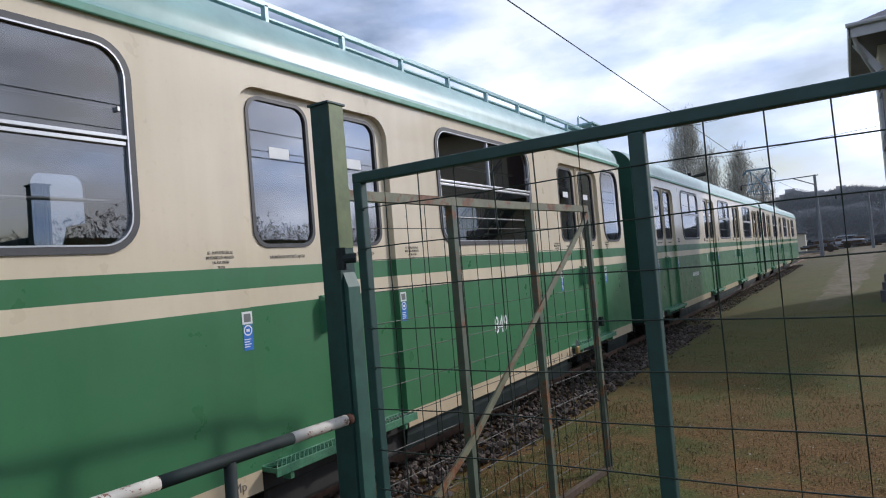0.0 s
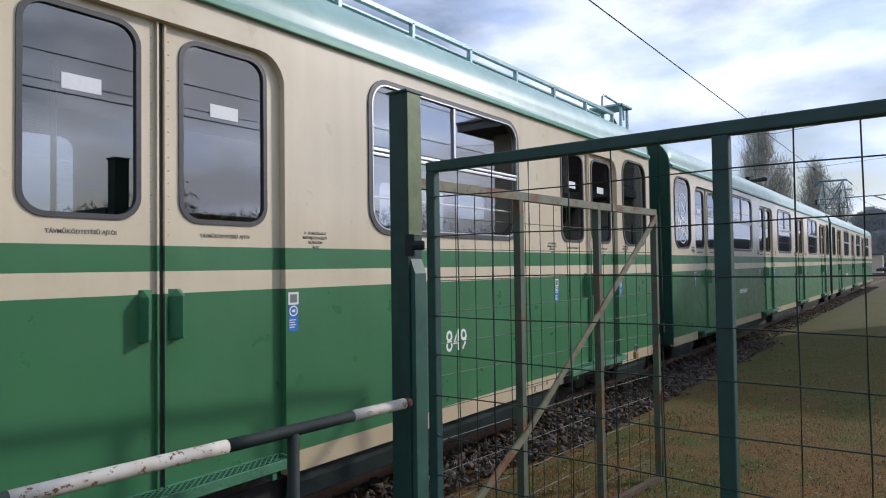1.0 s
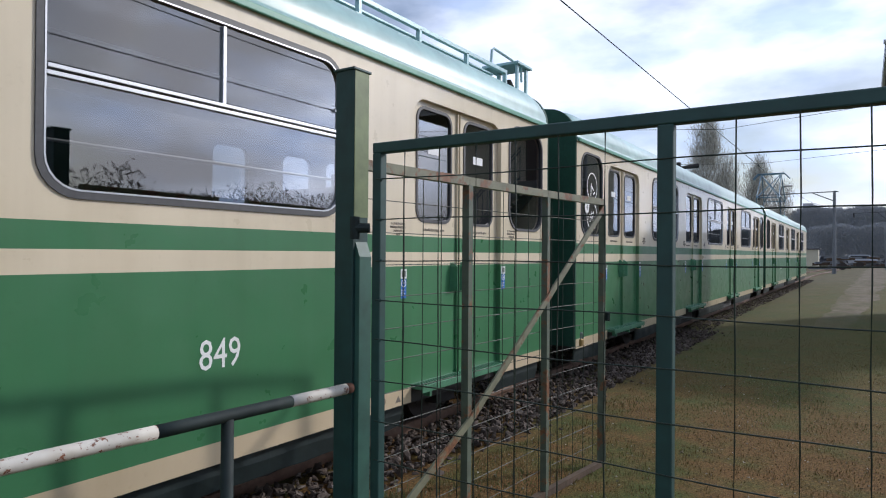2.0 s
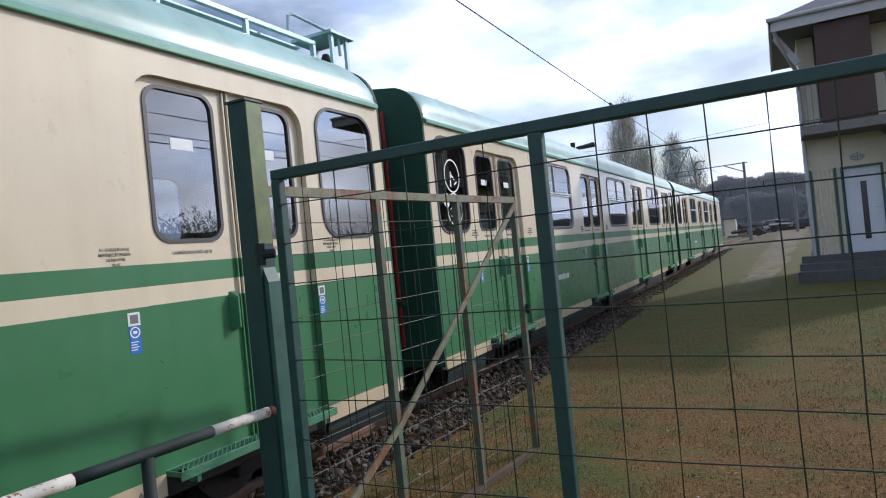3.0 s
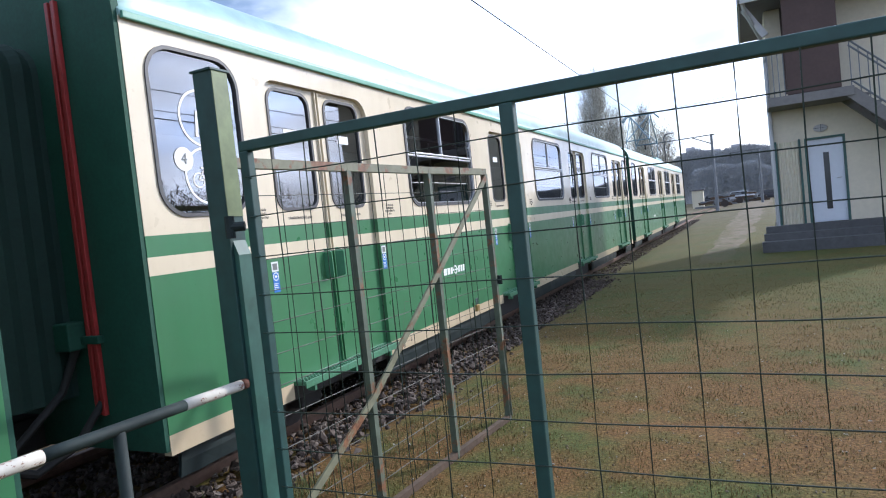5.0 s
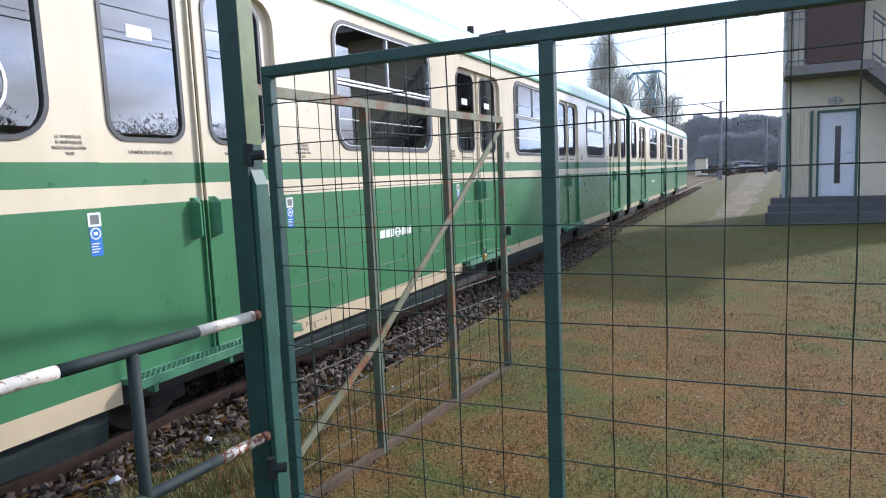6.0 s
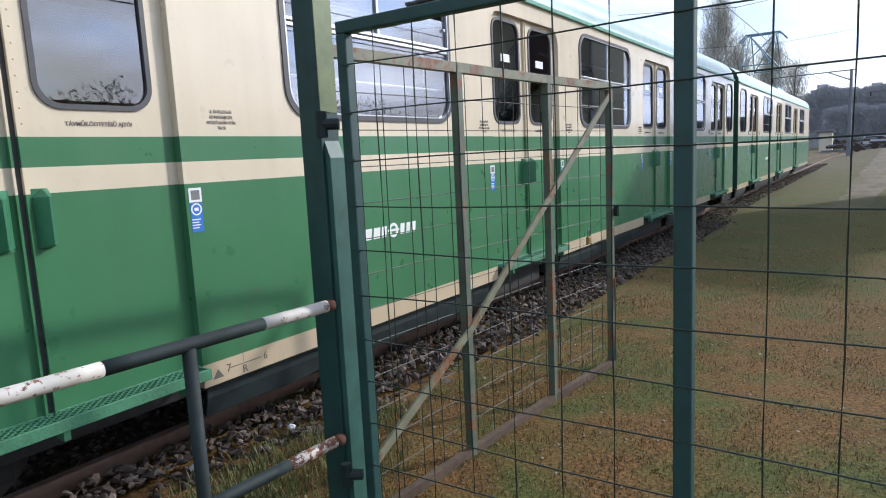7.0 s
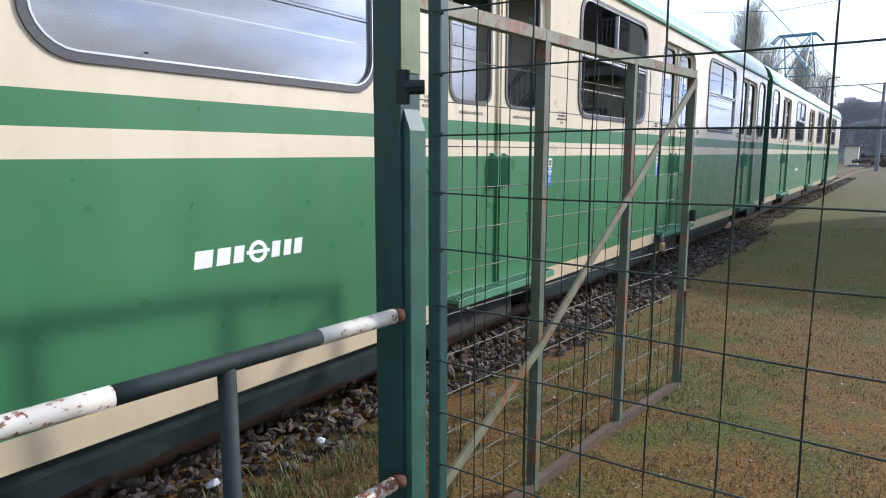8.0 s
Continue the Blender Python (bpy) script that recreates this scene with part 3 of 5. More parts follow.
def add_notice(car, y, z):
    wide = y > 10.0
    y, z = (y + 0.03, z + 0.035) if wide else (y, z)
    for i, line in enumerate(("LE- ÉS FELSZÁLLÁS", "AZ INDÍTÁSJELZÉS", "MEGSZÓLALÁSA UTÁN", "TILOS!") if wide else ("LE - ÉS FELSZÁLLÁS AZ", "INDÍTÁSJELZÉS MEGSZÓ-", "LALÁSA UTÁN", "TILOS!")):
        lettering("notice", line, 0.0235, on_side(SIDE + 0.0012, y, z - i * 0.0275) @ Matrix.Diagonal((0.74, 1, 1, 1)), M_INK, car)


def roof_profile():
    pts = [(HALF, GUTTER - 0.005), (HALF + 0.022, GUTTER), (HALF + 0.026, GUTTER + 0.03), (HALF + 0.006, GUTTER + 0.042), (HALF, GUTTER + 0.06)]
    for k in range(1, 9):
        a = radians(k * 8.5)
        pts.append((HALF - 0.36 + 0.36 * math.cos(a), GUTTER + 0.06 + 0.36 * math.sin(a)))
    x0, z0 = pts[-1]
    for k in range(1, 6):
        f = k / 5
        pts.append((x0 * (1 - f), z0 + 0.13 * (1 - (1 - f) ** 2)))
    return pts


def add_roof(car, u0, u1):
    half = roof_profile()
    prof = half + [(-x, z) for x, z in half[-2::-1]]
    bm = bmesh.new()
    rows = []
    for d, s in ((0.0, 0.62), (0.03, 0.78), (0.09, 0.90), (0.20, 0.98), (0.34, 1.0)):
        rows.append((u0 + d, s))
    rows += [((u0 + u1) / 2, 1.0)] + [(u1 - d, s) for d, s in ((0.34, 1.0), (0.20, 0.98), (0.09, 0.90), (0.03, 0.78), (0.0, 0.62))]
    vs = []
    for u, s in rows:
        row = []
        for x, z in prof:
            zz = GUTTER + 0.06 + (z - GUTTER - 0.06) * s if z > GUTTER + 0.06 else z
            row.append(bm.verts.new((TRACK_X + x * (0.97 + 0.03 * min(1, s + 0.05)), u, zz)))
        vs.append(row)
    for p, q in zip(vs, vs[1:]):
        for k in range(len(prof) - 1):
            bm.faces.new((p[k], q[k], q[k + 1], p[k + 1]))
    bm.faces.new(vs[0])
    bm.faces.new(vs[-1][::-1])
    bmesh.ops.recalc_face_normals(bm, faces=bm.faces[:])
    ob = part("roof", bm, M_ROOF, car, "pale green rounded roof with a drip rail", True)
    for p in ob.data.polygons:
        p.use_smooth = len(p.vertices) == 4
    part("drip_rail", boxes((SIDE + 0.003, SIDE + 0.030, u0 + 0.01, u1 - 0.01, GUTTER - 0.018, GUTTER + 0.026), bevel=0.006), M_DRIP, car, "darker green drip rail")


WHEELS = []


def collar_profile():
    """The outline of an end wall, a little inside the sides and a little over the roof."""
    w, h, r = HALF - 0.004, 3.44, 0.40
    half = [(w, BOTTOM + 0.03)]
    for k in range(8):
        a = radians(72 * k / 7)
        half.append((w - r + r * math.cos(a), 2.97 + r * math.sin(a)))
    half += [(0.5, h - 0.02), (0.0, h)]
    return half + [(-x, z) for x, z in half[-2::-1]]


def make_car(name, label, u0, u1, doors, longs, ends, through_view=True):
    """One carriage: shell, doors, windows, cabin, underframe and wheelsets. All lies in the train's own space."""
    car = thing(name, label, "rail car", "carriages of the train")
    wins = [rr(a + 0.02, b - 0.02, Z_WIN0 + 0.02, Z_WIN1 - 0.02, 0.165) for a, b in longs + ends]
    part("side_wall", sheet([side_outline(u0, u1, doors)] + wins, SIDE, 0.055), M_LIVERY, car, "cream side with two green bands")
    far = TRACK_X - HALF
    lights = [((a + b) / 2 + s - 0.22, (a + b) / 2 + s + 0.22) for a, b in doors for s in (-0.50, 0.42)] + ends if through_view else []
    holes = [rr(a, b, 1.98, 2.63, 0.1) for a, b in lights]
    part("far_side_wall", sheet([[(u0, BOTTOM), (u1, BOTTOM), (u1, GUTTER), (u0, GUTTER)]] + holes, far + 0.055, 0.055), M_INSIDE, car)
    for a, b in lights:
        far_pane = part("far_pane", sheet([rr(a - 0.01, b + 0.01, 1.97, 2.64, 0.1)], far + 0.03, 0.0), M_GLASS, car)
        far_pane.visible_shadow = False
    for u in (u0, u1 - 0.05):
        prof = [(TRACK_X + x, z) for x, z in collar_profile()]
        bm = bmesh.new()
        out = -0.03 if u == u0 else 0.03
        va = [bm.verts.new((x, u + out, z)) for x, z in prof]
        vb = [bm.verts.new((x, u + 0.05 + out, z)) for x, z in prof]
        bm.faces.new(va)
        bm.faces.new(vb[::-1])
        for k in range(len(prof)):
            bm.faces.new((va[k], va[(k + 1) % len(prof)], vb[(k + 1) % len(prof)], vb[k]))
        bmesh.ops.recalc_face_normals(bm, faces=bm.faces[:])
        part("end_wall", bm, M_BELLOWS, car, "dark green end wall with a raised rounded collar")
    part("cabin_floor", boxes((far + 0.06, SIDE - 0.09, u0 + 0.06, u1 - 0.06, 0.86, 0.92)), M_SEAT, car)
    part("cabin_ceiling", boxes((far + 0.06, SIDE - 0.06, u0 + 0.06, u1 - 0.06, 2.84, 2.88)), M_INSIDE, car)
    add_roof(car, u0, u1)
    for a, b in longs:
        add_window(car, a, b, True)
    for a, b in ends:
        add_window(car, a, b, False)
    for a, b in doors:
        add_door(car, a, b)
    # pairs of seats under the long windows
    for a, b in longs:
        for k in range(2):
            y = a + 0.25 + k * (b - a - 0.5)
            for x in (SIDE - 0.95, far + 0.12):
                s = 1 if k == 0 else -1
                bm = boxes((x, x + 0.85, y - 0.24, y + 0.24, 1.28, 1.36), bevel=0.03)
                vs = box(bm, x, x + 0.85, y - s * 0.26 - 0.03, y - s * 0.26 + 0.03, 1.30, 2.02)
                for v in vs:
                    v.co.y -= s * (v.co.z - 1.30) * 0.22
                part("bench", bm, M_SEAT, car, "dark bench seat inside")
        part("grab_rail", tubes([[(SIDE - 0.35, a - 0.3, 2.62), (SIDE - 0.35, b + 0.3, 2.62)]], 0.016), M_CHROME, car)
    for a, b in doors:
        for y in (a - 0.1, b + 0.1):
            part("draught_screen", boxes((SIDE - 0.75, SIDE - 0.07, y - 0.015, y + 0.015, 0.92, 2.2)), M_SEAT, car)
        part("grab_pole", tubes([[(TRACK_X, (a + b) / 2, 0.92), (TRACK_X, (a + b) / 2, 2.84)]], 0.018), M_CHROME, car)
    # underframe, equipment cases and bogies
    part("sole_bar", boxes((SIDE - 0.30, SIDE - 0.06, u0 + 0.1, u1 - 0.1, 0.36, 0.60), (far + 0.06, far + 0.30, u0 + 0.1, u1 - 0.1, 0.36, 0.60), (far + 0.3, SIDE - 0.3, u0 + 0.1, u1 - 0.1, 0.5, 0.62), bevel=0.01), M_BLACK, car)
    mid = (u0 + u1) / 2
    for y0, y1 in ((mid - 3.2, mid - 1.7), (mid - 1.3, mid + 1.1), (mid + 1.5, mid + 3.0)):
        part("equipment_case", boxes((SIDE - 0.75, SIDE - 0.12, y0, y1, 0.17, 0.40), bevel=0.03), M_BLACK, car, "grimy black equipment case")
    for yb in (u0 + 2.6, u1 - 2.6):
        bm = boxes((SIDE - 0.42, SIDE - 0.30, yb - 1.45, yb + 1.45, 0.26, 0.40), (far + 0.30, far + 0.42, yb - 1.45, yb + 1.45, 0.26, 0.40), (far + 0.4, SIDE - 0.4, yb - 0.25, yb + 0.25, 0.25, 0.42), bevel=0.02)
        for dy in (-0.95, 0.95):
            box(bm, SIDE - 0.40, SIDE - 0.24, yb + dy - 0.14, yb + dy + 0.14, 0.20, 0.42, bevel=0.02)
        part("bogie_frame", bm, M_BLACK, car)
        for dy in (-0.95, 0.95):
            bm = bmesh.new()
            for x in (TRACK_X - GAUGE / 2, TRACK_X + GAUGE / 2):
                s = 1 if x > TRACK_X else -1
                tube(bm, [(x - 0.06 - TRACK_X, 0, 0), (x + 0.06 - TRACK_X, 0, 0)], 0.33, 24)
                for k in range(6):
                    a = k * math.pi / 3
                    box(bm, x - TRACK_X + s * 0.055 - 0.01, x - TRACK_X + s * 0.055 + 0.01, 0.2 * math.cos(a) - 0.03, 0.2 * math.cos(a) + 0.03, 0.2 * math.sin(a) - 0.03, 0.2 * math.sin(a) + 0.03)
            tube(bm, [(-0.7, 0, 0), (0.7, 0, 0)], 0.07, 10)
            w = part("wheelset", bm, M_WHEEL, car)
            WHEELS.append((w, yb + dy))
    return car


A0, A1 = -7.92, 9.725
B0, B1 = 10.60, 27.75
C0, C1 = 28.40, 46.9
DW = 0.728
A_DOORS = [(c - DW, c + DW) for c in (-1.78, 3.03, 7.915)]
A_LONG = [(-0.29, 1.645), (4.445, 6.378)]
B_DOORS = [(c - DW, c + DW) for c in (12.475, 17.07, 21.5, 26.05)]
B_LONG = [(13.915, 15.685), (18.37, 20.2), (22.95, 24.8)]
C_DOORS = [(c - DW, c + DW) for c in (30.75, 36.0, 41.1)]
C_LONG = [(32.4, 34.3), (37.6, 39.5), (42.7, 44.6)]
car_a = make_car("motor_carriage", "cream and green suburban motor carriage with a roof walkway", A0, A1, A_DOORS, A_LONG, [(8.80, 9.585)])
car_b = make_car("trailer_carriage", "cream and green suburban trailer carriage with round-cornered windows", B0, B1, B_DOORS, B_LONG, [(10.735, 11.51), (26.9, 27.6)], False)
car_c = make_car("pantograph_carriage", "cream and green motor carriage with a raised pantograph", C0, C1, C_DOORS, C_LONG, [(28.6, 29.5)])

STICKER_GAP = {3.03: 0.030, 7.92: 0.110, 12.48: 0.07, 17.07: 0.035}      # each sits a little differently beside its doorway
for car, doors in ((car_a, A_DOORS[1:]), (car_b, B_DOORS), (car_c, C_DOORS)):
    for a, b in doors:
        add_sticker(car, a - STICKER_GAP.get(round(a + DW, 2), 0.06), 1.313)
        add_sticker(car, b + 0.055, 1.313)
        add_notice(car, a - 0.185, 1.776)
        add_notice(car, b + 0.225, 1.776)

# fleet number, operator mark as plain shapes, load marks on the skirt
lettering("fleet_number", "849", 0.235, on_side(SIDE + 0.0015, 5.405, 0.990) @ Matrix.Diagonal((0.80, 1, 1, 1)), M_WHITE, car_a)


def add_mark(car, y):
    """A row of slanted white blocks with a round emblem in the middle."""
    x = SIDE + 0.0015
    for dy, w in ((-0.265, 0.10), (-0.165, 0.08), (-0.085, 0.065), (0.125, 0.06), (0.195, 0.055), (0.262, 0.06)):
        bm = boxes((SIDE - 0.001, x, y + dy - w / 2, y + dy + w / 2 - 0.012, 0.990, 1.065))
        for v in bm.verts:
            v.co.y += (v.co.z - 1.03) * 0.15
        part("mark_block", bm, M_WHITE, car, "white block of the operator mark")
    part("mark_ring", ring(circle(y + 0.015, 1.028, 0.052, 20), circle(y + 0.015, 1.028, 0.032, 20), x, 0.002), M_WHITE, car)
    part("mark_bar", boxes((SIDE - 0.001, x + 0.0004, y - 0.05, y + 0.08, 1.020, 1.036)), M_WHITE, car)


def circle(y, z, r, n=28):
    return [(y + r * math.cos(2 * math.pi * k / n), z + r * math.sin(2 * math.pi * k / n)) for k in range(n)]


add_mark(car_b, 14.83)
add_mark(car_c, 33.3)
for car, y, txt in ((car_a, 1.75, "70km/h"), (car_a, 6.35, "5"), (car_b, 13.36, "7"), (car_b, 13.61, "6"), (car_b, 13.465, "R"), (car_a, 2.12, "5Mp"), (car_a, 6.62, "R"), (car_a, 6.85, "0")):
    lettering("load_mark", txt, 0.062 if car is car_b else 0.075, on_side(SIDE + 0.0012, y, 0.458 if txt != "R" else 0.425), M_INK, car)
part("mark_line", boxes((SIDE, SIDE + 0.0012, 13.37, 13.58, 0.456, 0.461)), M_INK, car_b)
part("mark_line", boxes((SIDE, SIDE + 0.0012, 6.45, 6.78, 0.455, 0.461)), M_INK, car_a)
for car, y in ((car_b, 13.29), (car_a, 7.02)):
    bm = bmesh.new()
    vs = [bm.verts.new((SIDE + 0.0012, y + dy, z)) for dy, z in ((-0.035, 0.425), (0.035, 0.425), (0, 0.475))]
    bm.faces.new(vs)
    part("jack_mark", bm, M_INK, car)


# window emblems: two ringed signs with plain strokes, and a numeral disc
def strokes(lines, x, w=0.008):
    bm = bmesh.new()
    for pts in lines:
        for (y1, z1), (y2, z2) in zip(pts, pts[1:]):
            d = Vector((y2 - y1, z2 - z1))
            n = Vector((-d.y, d.x)).normalized() * w
            vs = [bm.verts.new((x, y, z)) for y, z in ((y1 + n.x, z1 + n.y), (y1 - n.x, z1 - n.y), (y2 - n.x, z2 - n.y), (y2 + n.x, z2 + n.y))]
            bm.faces.new(vs)
    return bm


def add_emblems(car, y):
    x = SIDE - 0.006
    for z in (2.422, 2.050):
        part("sign_ring", ring(circle(y, z, 0.186), circle(y, z, 0.170), x, 0.001), M_WHITE, car, "white ring printed on the glass")
    part("sign_strokes", strokes([[(y - 0.03, 2.47), (y - 0.05, 2.30)], [(y - 0.03, 2.44), (y + 0.05, 2.38)], [(y + 0.04, 2.33), (y + 0.10, 2.36)]], x, 0.012), M_WHITE, car)
    bike = [[(y - 0.075, 2.02), (y - 0.03, 2.085), (y + 0.05, 2.085), (y + 0.0, 2.025), (y - 0.03, 2.085)], [(y + 0.045, 2.11), (y + 0.075, 2.02)], [(y - 0.075, 2.02), (y, 2.025)], [(y - 0.05, 2.10), (y - 0.015, 2.10)]]
    part("sign_strokes", strokes(bike, x, 0.006), M_WHITE, car)
    for dy in (-0.075, 0.075):
        part("sign_ring", ring(circle(y + dy, 2.02, 0.05), circle(y + dy, 2.02, 0.040), x, 0.001), M_WHITE, car)
    part("numeral_disc", sheet([circle(y - 0.182, 2.15, 0.076)], x + 0.001, 0.001), M_WHITE, car)
    lettering("numeral", "4", 0.10, on_side(x + 0.004, y - 0.182, 2.15), M_GREYPRINT, car)


add_emblems(car_b, 11.147)


def add_gangway(car, u0, u1):
    """A narrow folded gangway between two cars; red strips, hoses and coupling gear on the end wall."""
    bm = bmesh.new()
    n = 14
    rows = []
    for i in range(n + 1):
        u = u0 + (u1 - u0) * i / n
        inset = 0.0 if i % 2 == 0 else 0.018
        h, w, r = 2.95 - inset, 0.55 - inset, 0.2
        prof = [(w, 0.75)]
        for k in range(7):
            a = radians(90 * k / 6)
            prof.append((w - r + r * math.cos(a), h - r + r * math.sin(a)))
        prof += [(-x, z) for x, z in prof[::-1]]
        rows.append([bm.verts.new((TRACK_X + x, u, z)) for x, z in prof])
    for p, q in zip(rows, rows[1:]):
        for k in range(len(p) - 1):
            bm.faces.new((p[k], q[k], q[k + 1], p[k + 1]))
    bmesh.ops.recalc_face_normals(bm, faces=bm.faces[:])
    part("gangway_bellows", bm, M_FOLD, car, "dark green folded gangway cover")
    for x in (-1.735, -1.680):
        part("red_strip", boxes((x - 0.016, x + 0.016, u1 - 0.058, u1 - 0.029, 0.64, 3.13), bevel=0.004), M_RED, car, "red lacquered strip on the end wall")
    part("clip", boxes((-1.79, -1.625, u1 - 0.075, u1 - 0.029, 1.08, 1.13), bevel=0.008), M_BELLOWS, car)
    part("junction_box", boxes((-1.92, -1.78, u1 - 0.15, u1 - 0.029, 1.05, 1.22), bevel=0.01), M_BELLOWS, car)
    part("hose", tubes([[(-1.85, u1 - 0.06, 1.06), (-1.90, u1 - 0.15, 0.8), (-1.95, (u0 + u1) / 2, 0.55), (-1.90, u0 + 0.1, 0.75), (-1.85, u0 + 0.02, 1.0)], [(-1.70, u1 - 0.04, 0.72), (-1.75, u1 - 0.2, 0.5), (-1.78, (u0 + u1) / 2, 0.42), (-1.72, u0 + 0.03, 0.62)]], 0.025, 8), M_BLACK, car, "black coupling hoses")
    part("coupler", boxes((TRACK_X - 0.15, TRACK_X + 0.15, u0 - 0.5, u1 + 0.5, 0.40, 0.62), bevel=0.03), M_BLACK, car, "black coupling gear")


add_gangway(car_b, A1 + 0.002, B0 - 0.002)
add_gangway(car_c, B1 + 0.002, C0 - 0.002)

# walkway along the roof of the first carriage
WX, WZ = -1.52, 3.43
walkway = part("roof_walkway", boxes((WX - 0.02, WX + 0.02, A0 + 1, 9.3, WZ + 0.06, WZ + 0.10), (WX - 0.47, WX - 0.43, A0 + 1, 9.3, WZ + 0.06, WZ + 0.10), (WX - 0.30, WX - 0.15, A0 + 1, 9.3, WZ + 0.07, WZ + 0.09), bevel=0.004), M_WALK, car_a, "blue-green roof walkway rails")
for k in range(21):
    y = A0 + 1.2 + k * 0.80
    part("stand", boxes((WX - 0.02, WX + 0.02, y - 0.018, y + 0.018, WZ - 0.21, WZ + 0.075), bevel=0.003), M_WALK, walkway)
    part("stand", boxes((WX - 0.47, WX - 0.43, y - 0.018, y + 0.018, WZ - 0.14, WZ + 0.075), bevel=0.003), M_WALK, walkway)
part("hoop", tubes([[(WX, 8.97, WZ + 0.08), (WX, 8.99, WZ + 0.24), (WX, 9.04, WZ + 0.27), (WX, 9.62, WZ + 0.24), (WX, 9.67, WZ + 0.22), (WX, 9.68, WZ + 0.06)]], 0.014), M_WALK, walkway, "bent grab hoop")
part("platform", boxes((WX - 0.40, WX + 0.06, 9.48, 9.84, WZ + 0.22, WZ + 0.25), (WX, WX + 0.03, 9.52, 9.56, WZ - 0.22, WZ + 0.22), (WX, WX + 0.03, 9.74, 9.78, WZ - 0.28, WZ + 0.22), (WX - 0.35, WX - 0.31, 9.74, 9.78, WZ - 0.20, WZ + 0.22), bevel=0.004), M_WALK, walkway, "small raised platform at the roof's end")
part("insulator", tubes([[(WX - 0.15, 9.66, WZ - 0.12), (WX - 0.15, 9.66, WZ + 0.03), (WX - 0.15, 9.66, WZ + 0.10)]], [0.05, 0.06, 0.03], 12), M_BLACK, walkway)

# horn and lamp on the second roof; pantograph on the third
part("roof_vent", tubes([[(TRACK_X + 0.62, 18.4, 3.36), (TRACK_X + 0.62, 18.4, 3.66)]], 0.05, 10), M_BLACK, car_b, "short black roof vent pipe")
part("roof_horn", tubes([[(TRACK_X + 0.58, 18.9, 3.36), (TRACK_X + 0.58, 18.9, 3.60), (TRACK_X + 0.88, 19.15, 3.66)]], [0.03, 0.045, 0.06], 10), M_BLACK, car_b, "tilted black horn on a short stem")
px, pu = TRACK_X, 41.2
low, top = 3.67, 5.85
arms = []
for e in (-1, 1):
    foot, knee = pu + e * 0.9, pu + e * 1.5
    for s in (-1, 1):
        arms.append([(px + s * 0.55, foot, low), (px + s * 0.52, knee, 4.50), (px + s * 0.46, pu + e * 0.12, top - 0.05)])
        arms.append([(px + s * 0.52, knee, 4.50), (px - s * 0.46, pu + e * 0.12, top - 0.05)])
    arms.append([(px - 0.52, knee, 4.50), (px + 0.52, knee, 4.50)])
panto = part("pantograph", tubes(arms, 0.024, 6), M_PANTO, car_c, "raised diamond pantograph of thin braced tubes")
for dy in (-0.18, 0.18):
    part("contact_shoe", tubes([[(px - 0.86, pu + dy, top - 0.26), (px - 0.62, pu + dy, top), (px + 0.62, pu + dy, top), (px + 0.86, pu + dy, top - 0.26)]], 0.036, 6), M_PANTO, panto)
part("panto_base", boxes((px - 0.7, px + 0.7, pu - 1.1, pu + 1.1, 3.52, 3.62), (px - 0.6, px - 0.5, pu - 0.9, pu - 0.8, 3.3, 3.55), (px + 0.5, px + 0.6, pu - 0.9, pu - 0.8, 3.3, 3.55), (px - 0.6, px - 0.5, pu + 0.8, pu + 0.9, 3.3, 3.55), (px + 0.5, px + 0.6, pu + 0.8, pu + 0.9, 3.3, 3.55), bevel=0.01), M_ROOF, panto)
part("head_lamp", boxes((SIDE - 0.1, SIDE + 0.02, C1 - 0.05, C1 + 0.02, 1.0, 1.15), bevel=0.02), M_CHROME, car_c)



def add_underframe_panels(car, u0, u1, doors, seed):
    """Dented dark panels that hang below the skirt between the doorways."""
    rnd = random.Random(seed)
    stops = [u0 + 0.12] + [e for d in sorted(doors) for e in (d - 0.78, d + 0.78)] + [u1 - 0.12]
    for a, b in zip(stops[::2], stops[1::2]):
        n = max(3, int((b - a) / 0.16))
        bm = bmesh.new()
        rows = []
        for k in range(n + 1):
            y = a + (b - a) * k / n
            z = 0.205 + 0.020 * noise.noise((y * 1.7, seed, 0)) + rnd.uniform(-0.008, 0.008)
            x = SIDE - 0.055 + 0.012 * noise.noise((y * 2.3, seed, 5))
            rows.append([bm.verts.new(p) for p in ((x, y, 0.42), (x - 0.004 + rnd.uniform(-0.006, 0.006), y, 0.31), (x - 0.03, y, z), (x - 0.05, y, z + 0.01), (x - 0.02, y, 0.42))])
        for p, q in zip(rows, rows[1:]):
            for i in range(4):
                bm.faces.new((p[i], q[i], q[i + 1], p[i + 1]))
        bmesh.ops.recalc_face_normals(bm, faces=bm.faces[:])
        part("underframe_panel", bm, M_PANEL, car, "dark dented panel below the skirt")


add_underframe_panels(car_a, A0, A1, (-1.78, 3.03, 7.915), 41)
add_underframe_panels(car_b, B0, B1, (12.475, 17.07, 21.5, 26.05), 42)
add_underframe_panels(car_c, C0, C1, (30.75, 36.0, 41.1), 43)

for line in ([(13.64, 0.835), (13.56, 0.85), (13.495, 0.67), (13.462, 0.58), (13.456, 0.47)], [(13.882, 0.738), (13.867, 0.68)]):
    part("scratch", strokes([line], SIDE + 0.0012, 0.0018), M_INK, car_b, "thin dark scratch through the paint")


